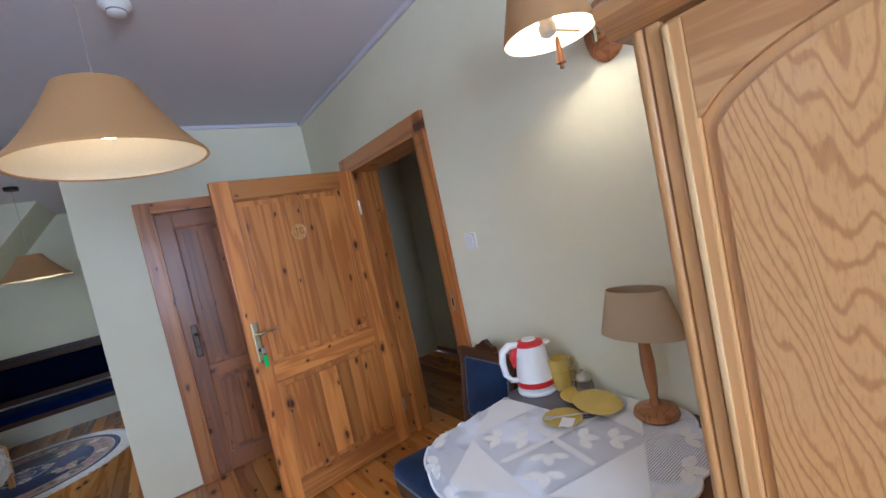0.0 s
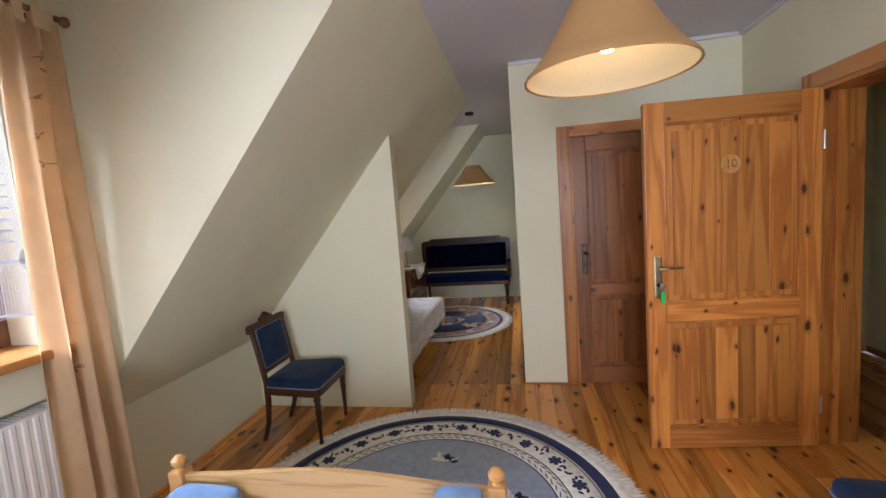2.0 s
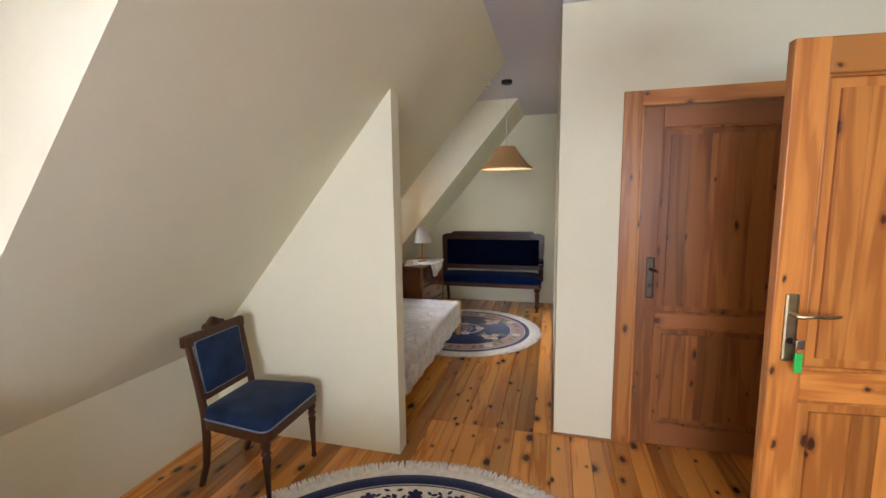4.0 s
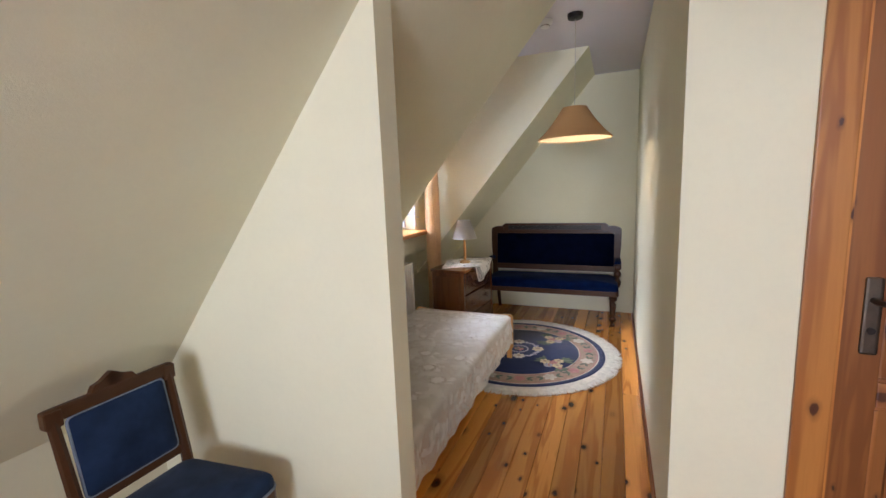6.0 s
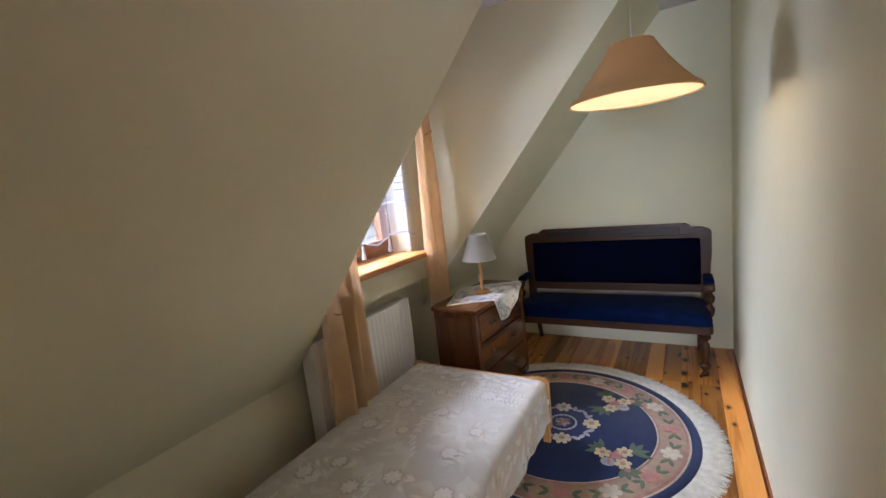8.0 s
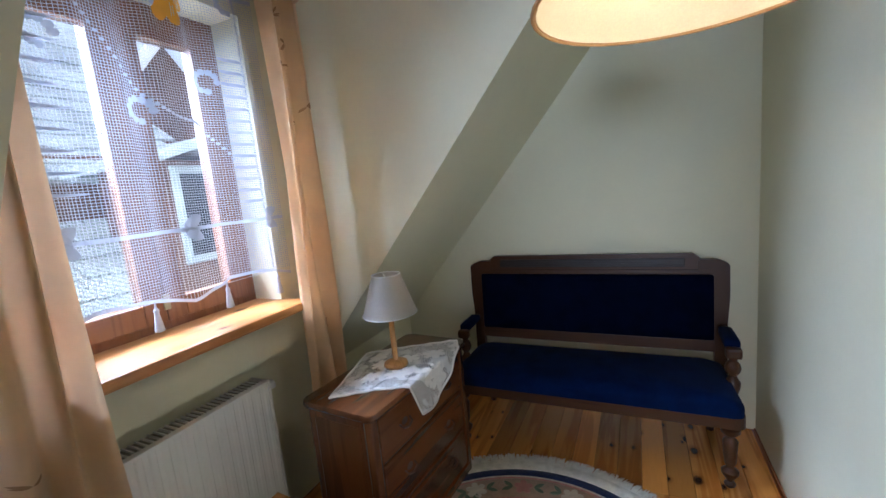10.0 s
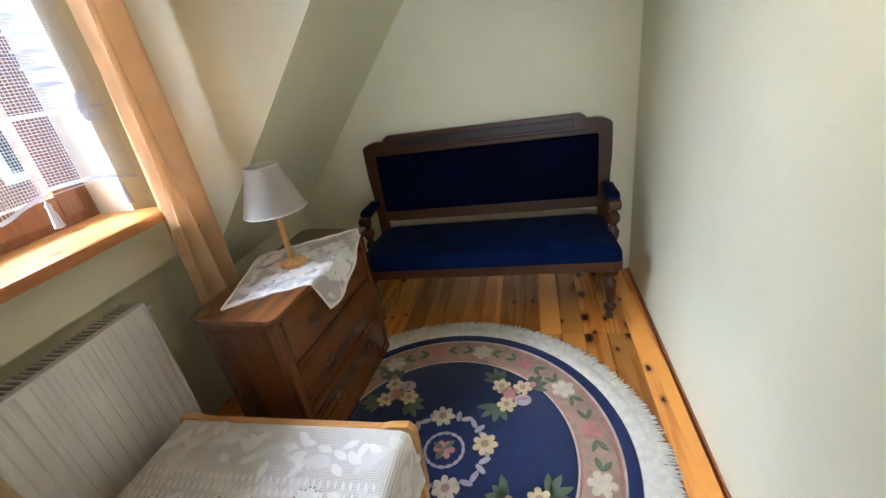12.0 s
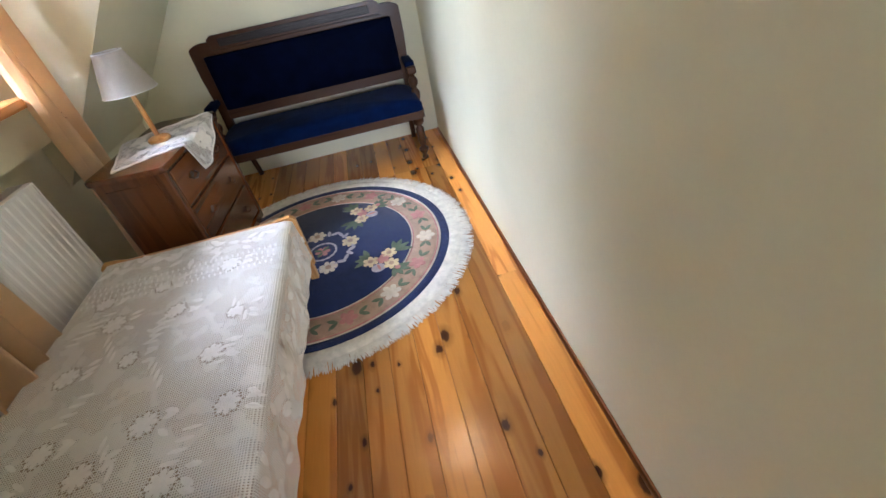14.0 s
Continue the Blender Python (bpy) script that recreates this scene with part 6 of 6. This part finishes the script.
    bm = bmesh.new()
    lathe(bm, [(0.08, 0.272), (0.079, 0.277), (0.055, 0.42)], 48, (0, 0), 0, False)
    bmesh.ops.scale(bm, vec=(0.98, 1.75, 1), verts=bm.verts)
    bmesh.ops.solidify(bm, geom=bm.faces[:], thickness=0.002)
    part("shade", bm, SHADE_JUTE, l, "beige jute shade", True)
    part("socket", turned([(0.014, 0.3), (0.018, 0.305), (0.018, 0.35)], 14), WHITE_PLASTIC, l)


GREY_TRAY = plain("grey_tray", (0.12, 0.12, 0.13), 0.4)
YELLOW_CERAMIC = plain("yellow_ceramic", (0.62, 0.44, 0.09), 0.22, 0, 0.06, 10, 0)
CLEAR, c_n, c_l, c_b = material("clear_glass")
c_b.inputs["Transmission Weight"].default_value = 1.0
c_b.inputs["Roughness"].default_value = 0.03
crockery()


def wardrobe():
    f, w0, h = 1.17, 0.53, 1.755
    wd = thing("wardrobe", pose(f, w0, 0), "oak wardrobe with an arched panelled door and cornice", "wardrobe")
    depth, width = X_RIGHT - f - 0.005, 1.25
    part("carcass", boxes((0.02, depth, -width, -0.002, 0.06, h), bevel=0.003), OAK, wd)
    part("plinth", boxes((0.01, depth, -width + 0.01, -0.01, 0, 0.06), bevel=0.003), OAK_Y, wd)
    for dy in (-0.011, -width + 0.011):
        bm = bmesh.new()
        tube(bm, [(0.012, dy, 0.06), (0.012, dy, h)], 0.0125, 12)
        part("corner_bead", bm, OAK, wd, "rounded corner bead", True)
    part("post", boxes((0.0, 0.02, -0.05, -0.025, 0.06, h), bevel=0.004), OAK, wd)
    part("post", boxes((0.0, 0.02, -width + 0.025, -width + 0.062, 0.06, h), bevel=0.004), OAK, wd)
    bm = bmesh.new()
    prism(bm, [(-0.008, h), (-0.02, h + 0.012), (-0.05, h + 0.03), (-0.055, h + 0.05), (-0.04, h + 0.062), (depth, h + 0.062), (depth, h)], -width - 0.03, 0.03, "y")
    part("cornice", bm, OAK_Y, wd, "dark moulded cornice")
    dw = (width - 0.11) / 2
    for k in range(2):
        y1 = -0.053 - k * (dw + 0.004)
        y0 = y1 - dw
        door = part("door", boxes((-0.004, 0.016, y1 - 0.034, y1, 0.075, h - 0.01), (-0.004, 0.016, y0, y0 + 0.034, 0.075, h - 0.01), (-0.004, 0.016, y0 + 0.034, y1 - 0.034, 0.075, 0.19), bevel=0.005), OAK, wd)
        # arched top rail
        ya, yb = y0 + 0.034, y1 - 0.034
        o = [(yb, h - 0.01), (ya, h - 0.01)]
        for i in range(17):
            t = i / 16
            o.append((ya + (yb - ya) * t, h - 0.175 + 0.1 * math.sin(math.pi * t) ** 0.7))
        bm = bmesh.new()
        prism(bm, o, -0.0035, 0.0155, "x")
        part("arched_rail", bm, OAK_Y2, door)
        part("bead", boxes((-0.010, -0.0036, y1 - 0.014, y1 - 0.002, 0.08, h - 0.015), bevel=0.004), BEAD_HIGHLIGHT, door, "rounded oak bead, its highlight put into the colour")
        o2 = [(ya + 0.001, 0.191), (yb - 0.001, 0.191)] + [(yb - 0.001 - (yb - ya - 0.002) * i / 16, h - 0.176 + 0.1 * math.sin(math.pi * i / 16) ** 0.7) for i in range(17)]
        bm = bmesh.new()
        prism(bm, o2, 0.008, 0.014, "x")
        panel = part("panel", bm, OAK, door)
        m = 0.022
        o3 = [(ya + m, 0.191 + m), (yb - m, 0.191 + m)] + [(yb - m - (yb - ya - 2 * m) * i / 16, h - 0.176 - m + 0.1 * math.sin(math.pi * i / 16) ** 0.7) for i in range(17)]
        bm = bmesh.new()
        prism(bm, o3, -0.001, 0.009, "x")
        part("raised_field", bm, OAK_WIDE, panel, "oak veneer with wide flame grain")
        bm = turned([(0.006, 0), (0.006, 0.012), (0.016, 0.02), (0.014, 0.028), (0.002, 0.03)], 16)
        kn = part("knob", bm, BRASS, door, "brass knob", True)
        kn.matrix_basis = pose(-0.004, (y0 + 0.026) if k == 0 else (y1 - 0.026), 0.95, 0, -90, 0)


OAK_Y2 = wood("oak_rail", (0.60, 0.335, 0.125), (0.46, 0.225, 0.075), (0.2, 0.09, 0.03), 1, 0.35, 1.5, False, 0.2, 0.06, 14.0)
OAK_WIDE = flame_oak()
# Paler than the other oak: the bead's window highlight is painted in.
BEAD_HIGHLIGHT = wood("highlight_bead", (0.72, 0.50, 0.24), (0.62, 0.40, 0.17), (0.4, 0.2, 0.1), 2, 0.2, 1.0, False, 0.6, 0.03)
wardrobe()


def sconce():
    s = thing("wall_lamp", pose(X_RIGHT, 0.87, 1.985), "wall lamp with wooden plate and pleated beige shade", "lamp")
    bm = bmesh.new()
    lathe(bm, [(0.056, 0), (0.06, 0.008), (0.056, 0.018), (0.045, 0.024), (0.0005, 0.025)], 32)
    bmesh.ops.scale(bm, vec=(1.65, 1.2, 1), verts=bm.verts)
    p = part("wall_plate", bm, BEECH_DARK, s, "oval turned wooden wall plate", True, pose(0, 0, 0, 0, -90, 0))
    bm = bmesh.new()
    lathe(bm, [(0.032, 0), (0.03, 0.012), (0.012, 0.02), (0.0005, 0.02)], 24)
    part("boss", bm, BEECH, p, "light wooden boss", True, pose(0, 0, 0.02))
    bm = bmesh.new()
    tube(bm, [(-0.03, 0, -0.01), (-0.05, 0, -0.012), (-0.06, 0.005, -0.01)], 0.007, 10)
    tube(bm, [(-0.06, 0.004, -0.045), (-0.06, 0.004, 0.03)], 0.008, 10)
    tube(bm, [(-0.06, 0.004, -0.01), (-0.15, 0.016, -0.01), (-0.24, 0.028, -0.01)], 0.0045, 8)
    part("arm", bm, BRASS, s, "brass swing arm", True)
    cx, cy = -0.245, 0.03
    bm = bmesh.new()
    prof = [(0.13, -0.03), (0.128, -0.02), (0.11, 0.05), (0.093, 0.11), (0.08, 0.155)]
    lathe(bm, prof, 80, (cx, cy), 0.006, False)
    sh = part("shade", bm, SHADE_OUT, s, "pleated beige fabric shade", True)
    bm = bmesh.new()
    lathe(bm, [(r * 0.98 - 0.001, z) for r, z in prof], 48, (cx, cy), 0, False)
    part("lining", bm, SHADE_IN, sh, "white lining", True)
    bm = bmesh.new()
    lathe(bm, [(0.012, -0.03), (0.024, -0.022), (0.026, 0.0), (0.02, 0.006), (0.02, 0.03)], 20, (cx, cy))
    part("socket", bm, WHITE_PLASTIC, s, smooth=True)
    bm = bmesh.new()
    lathe(bm, [(0.015, 0.03), (0.028, 0.06), (0.026, 0.085), (0.004, 0.1)], 16, (cx, cy))
    part("bulb", bm, BULB, s, "lit warm bulb", True)
    bm = bmesh.new()
    lathe(bm, [(0.003, -0.125), (0.007, -0.122), (0.005, -0.112), (0.014, -0.108), (0.011, -0.09), (0.007, -0.06), (0.008, -0.045), (0.003, -0.03)], 14, (cx + 0.02, cy - 0.01))
    part("pull", bm, BEECH_DARK, s, "turned wooden pull switch", True)
    lp = new("sconce_light", bpy.data.lights.new("sconce_light", "POINT"))
    lp.data.energy, lp.data.color, lp.data.shadow_soft_size = SCONCE_WATTS, (1.0, 0.80, 0.5), 0.025
    lp.location = (X_RIGHT + cx + 0.055, 0.87 + cy + 0.02, 1.985 + 0.03)


sconce()


# ---- outside: shingled roofs ----
def shingle_roof(bm, x_eave, z_eave, x_ridge, z_ridge, y0, y1, rows, rnd, tile=0.16):
    d = Vector((x_ridge - x_eave, 0, z_ridge - z_eave))
    up = Vector((d.z, 0, -d.x)).normalized()
    if up.z < 0:
        up = -up
    for r in range(rows):
        a = Vector((x_eave, 0, z_eave)) + d * (r / rows)
        b = Vector((x_eave, 0, z_eave)) + d * ((r + 1.25) / rows)
        y = y0 - rnd.uniform(0, tile)
        while y < y1:
            w = tile * rnd.uniform(0.7, 1.25)
            j = d.normalized() * rnd.uniform(-0.015, 0.015)
            o = up * (0.035 + rnd.uniform(0, 0.012))
            q = [a + j + o, a + j + o, b + up * 0.006, b + up * 0.006]
            ys = (y + 0.005, y + w - 0.005, y + w - 0.005, y + 0.005)
            v = [bm.verts.new((p.x, yy, p.z)) for p, yy in zip(q, ys)]
            e = [bm.verts.new((p.x - up.x * 0.03, yy, p.z - up.z * 0.03)) for p, yy in zip(q[:2], ys[:2])]
            bm.faces.new(v)
            bm.faces.new((v[0], v[1], e[1], e[0]))
            y += w


def outside():
    rnd = random.Random(12)
    structure("ground", boxes((-400, -2.6, -400, 400, -6.2, -6.0)), GRASS, "green grass ground far below", "ground")
    # low annexe with diagonal shingles close to the window
    hs = thing("house", pose(0, 0, 0), "neighbouring timber house with grey-green shingled roofs", "house")
    part("wall", boxes((-6.4, -3.5, -3.0, 9.3, -6.0, -0.75)), TIMBER, hs)
    bm = bmesh.new()
    prism(bm, [(-3.0, -1.0), (-6.45, 1.45), (-6.45, -1.0)], -3.4, 9.6, "y")
    part("roof", bm, SHINGLE, hs)
    bm = bmesh.new()
    shingle_roof(bm, -3.0, -1.0, -6.45, 1.45, 3.0, 9.6, 13, rnd, 0.2)
    tagged(part("shingles", bm, SHINGLE_DIAGONAL, hs, "weathered diagonal shingles"), kind="stuff")
    gb = part("gable", boxes((-6.2, -5.0, 7.25, 8.15, 0.1, 2.05)), TIMBER, hs, "boarded roof window housing")
    part("attic_window", boxes((-5.0, -4.98, 7.4, 7.9, 1.0, 1.9)), DARK_GLASS, gb, "dark attic window")
    part("window_trim", boxes((-5.0, -4.96, 7.32, 7.4, 0.92, 1.98), (-5.0, -4.96, 7.9, 7.98, 0.92, 1.98), (-5.0, -4.96, 7.4, 7.9, 1.9, 1.98), (-5.0, -4.96, 7.4, 7.9, 0.92, 1.0)), SHINGLE, gb)
    bm = bmesh.new()
    prism(bm, [(7.1, 2.05), (7.7, 2.3), (8.3, 2.05), (8.3, 2.0), (7.7, 2.2), (7.1, 2.0)], -6.6, -4.85, "x")
    part("gable_roof", bm, SHINGLE, gb)
    # tall main roof behind it
    part("wall", boxes((-12.0, -6.75, -3.0, 8.2, -6.0, 2.3)), TIMBER, hs, "dark boarded wall under the eave")
    bm = bmesh.new()
    prism(bm, [(-6.4, 1.95), (-9.1, 3.95), (-11.8, 1.95)], -3.4, 8.7, "y")
    part("roof", bm, SHINGLE, hs)
    bm = bmesh.new()
    shingle_roof(bm, -6.4, 1.95, -9.1, 3.95, 3.0, 8.7, 9, rnd, 0.3)
    tagged(part("shingles", bm, SHINGLE, hs, "weathered grey wooden shingles"), kind="stuff")
    # higher wing whose verge runs up to the ridge
    bm = bmesh.new()
    prism(bm, [(8.0, 2.1), (10.3, 4.9), (11.3, 3.7), (11.3, 2.1)], -9.6, -9.2, "x")
    part("gable_wall", bm, TIMBER, hs, "dark brown boarded gable")
    bm = bmesh.new()
    prism(bm, [(7.9, 2.15), (8.05, 2.15), (10.35, 4.95), (10.2, 5.05)], -9.2, -9.0, "x")
    part("bargeboard", bm, RADIATOR, hs, "pale bargeboard")
    bm = bmesh.new()
    shingle_roof(bm, -9.15, 2.1, -9.95, 4.95, 7.0, 10.2, 9, rnd, 0.3)
    for v in [v for v in bm.verts if v.co.y > 8.05 + (v.co.z - 2.1) * 0.8]:
        v.co.y = 8.05 + (v.co.z - 2.1) * 0.8
    tagged(part("wing_shingles", bm, SHINGLE, hs, "weathered grey wooden shingles"), kind="stuff")


def diagonal_shingle():
    m = plain("diagonal_shingle", (0.44, 0.48, 0.45), 0.85, 0, 0.25, 1.7, 0.6, 45)
    n, l = m.node_tree.nodes, m.node_tree.links
    b = n["Principled BSDF"]
    base = b.inputs["Base Color"].links[0].from_socket
    wv = n.new("ShaderNodeTexWave")
    wv.inputs["Scale"].default_value = 4.5
    wv.inputs["Distortion"].default_value = 1.2
    l.new(mapped(n, l, (1, 1, 1), "Object", (0, 0, radians(45))), wv.inputs["Vector"])
    l.new(mixed(n, l, ramp(n, l, wv.outputs["Fac"], [(0.15, (0.55, 0.55, 0.55)), (0.45, (0, 0, 0))]), base, (0.12, 0.15, 0.15)), b.inputs["Base Color"])
    return m


SHINGLE = plain("grey_shingle", (0.42, 0.46, 0.43), 0.85, 0, 0.35, 1.7, 0.6, 45)
SHINGLE_DIAGONAL = diagonal_shingle()
TIMBER = plain("brown_timber", (0.16, 0.085, 0.055), 0.8, 0, 0.3, 3, 0.5, 40)
GRASS = plain("grass", (0.06, 0.09, 0.03), 0.95, 0, 0.3, 0.8, 0.5, 20)
DARK_GLASS = plain("dark_glass", (0.03, 0.035, 0.04), 0.08, 0, 0.1, 3, 0)
outside()


# ---- floor boards, last ----
def boards():
    fl = bpy.data.objects["floor"]
    rnd = random.Random(9)
    meshes = {}
    bw = 0.112

    def board(x, y0, y1, w):
        key = round(y1 - y0, 1)
        ln = y1 - y0 - 0.0016
        if (key, w) not in meshes:
            bm = bmesh.new()
            box(bm, -w / 2 + 0.0009, w / 2 - 0.0009, -0.5, 0.5, -0.02, 0.0)
            top = [e for e in bm.edges if e.verts[0].co.z > -0.01 and e.verts[1].co.z > -0.01 and abs(e.verts[0].co.x - e.verts[1].co.x) < 1e-5]
            bmesh.ops.bevel(bm, geom=top, offset=0.0016, segments=1, affect="EDGES")
            for v in bm.verts:
                v.co.y *= key
            meshes[(key, w)] = mesh_from(bm, "plank", PINE_FLOOR)
        ob = new("plank", meshes[(key, w)])
        ob.location = (x, (y0 + y1) / 2, rnd.uniform(-0.0006, 0.0))
        ob.scale.y = ln / key
        ob.parent = fl

    x = X_KNEE + bw / 2
    while x < X_RIGHT + TH + 0.02:
        room2 = x < X_CORR
        y = Y_BACK
        end = Y_SOFA if room2 else Y_DOOR + 0.12
        while y < end - 0.01:
            ln = rnd.choice((1.4, 1.8, 2.2, 2.7))
            stop = y + ln
            if room2 and y < Y_DOOR - 0.02 and stop > Y_DOOR - 0.02 - 0.5 and x > -0.85:
                stop = Y_DOOR - 0.02
            if end - stop < 0.6:
                stop = end
            board(x, y, stop, bw)
            y = stop
        x += bw
    while x < 3.0:
        board(x, 1.2, 2.6, bw)
        board(x, 2.6, 4.4, bw)
        x += bw


boards()
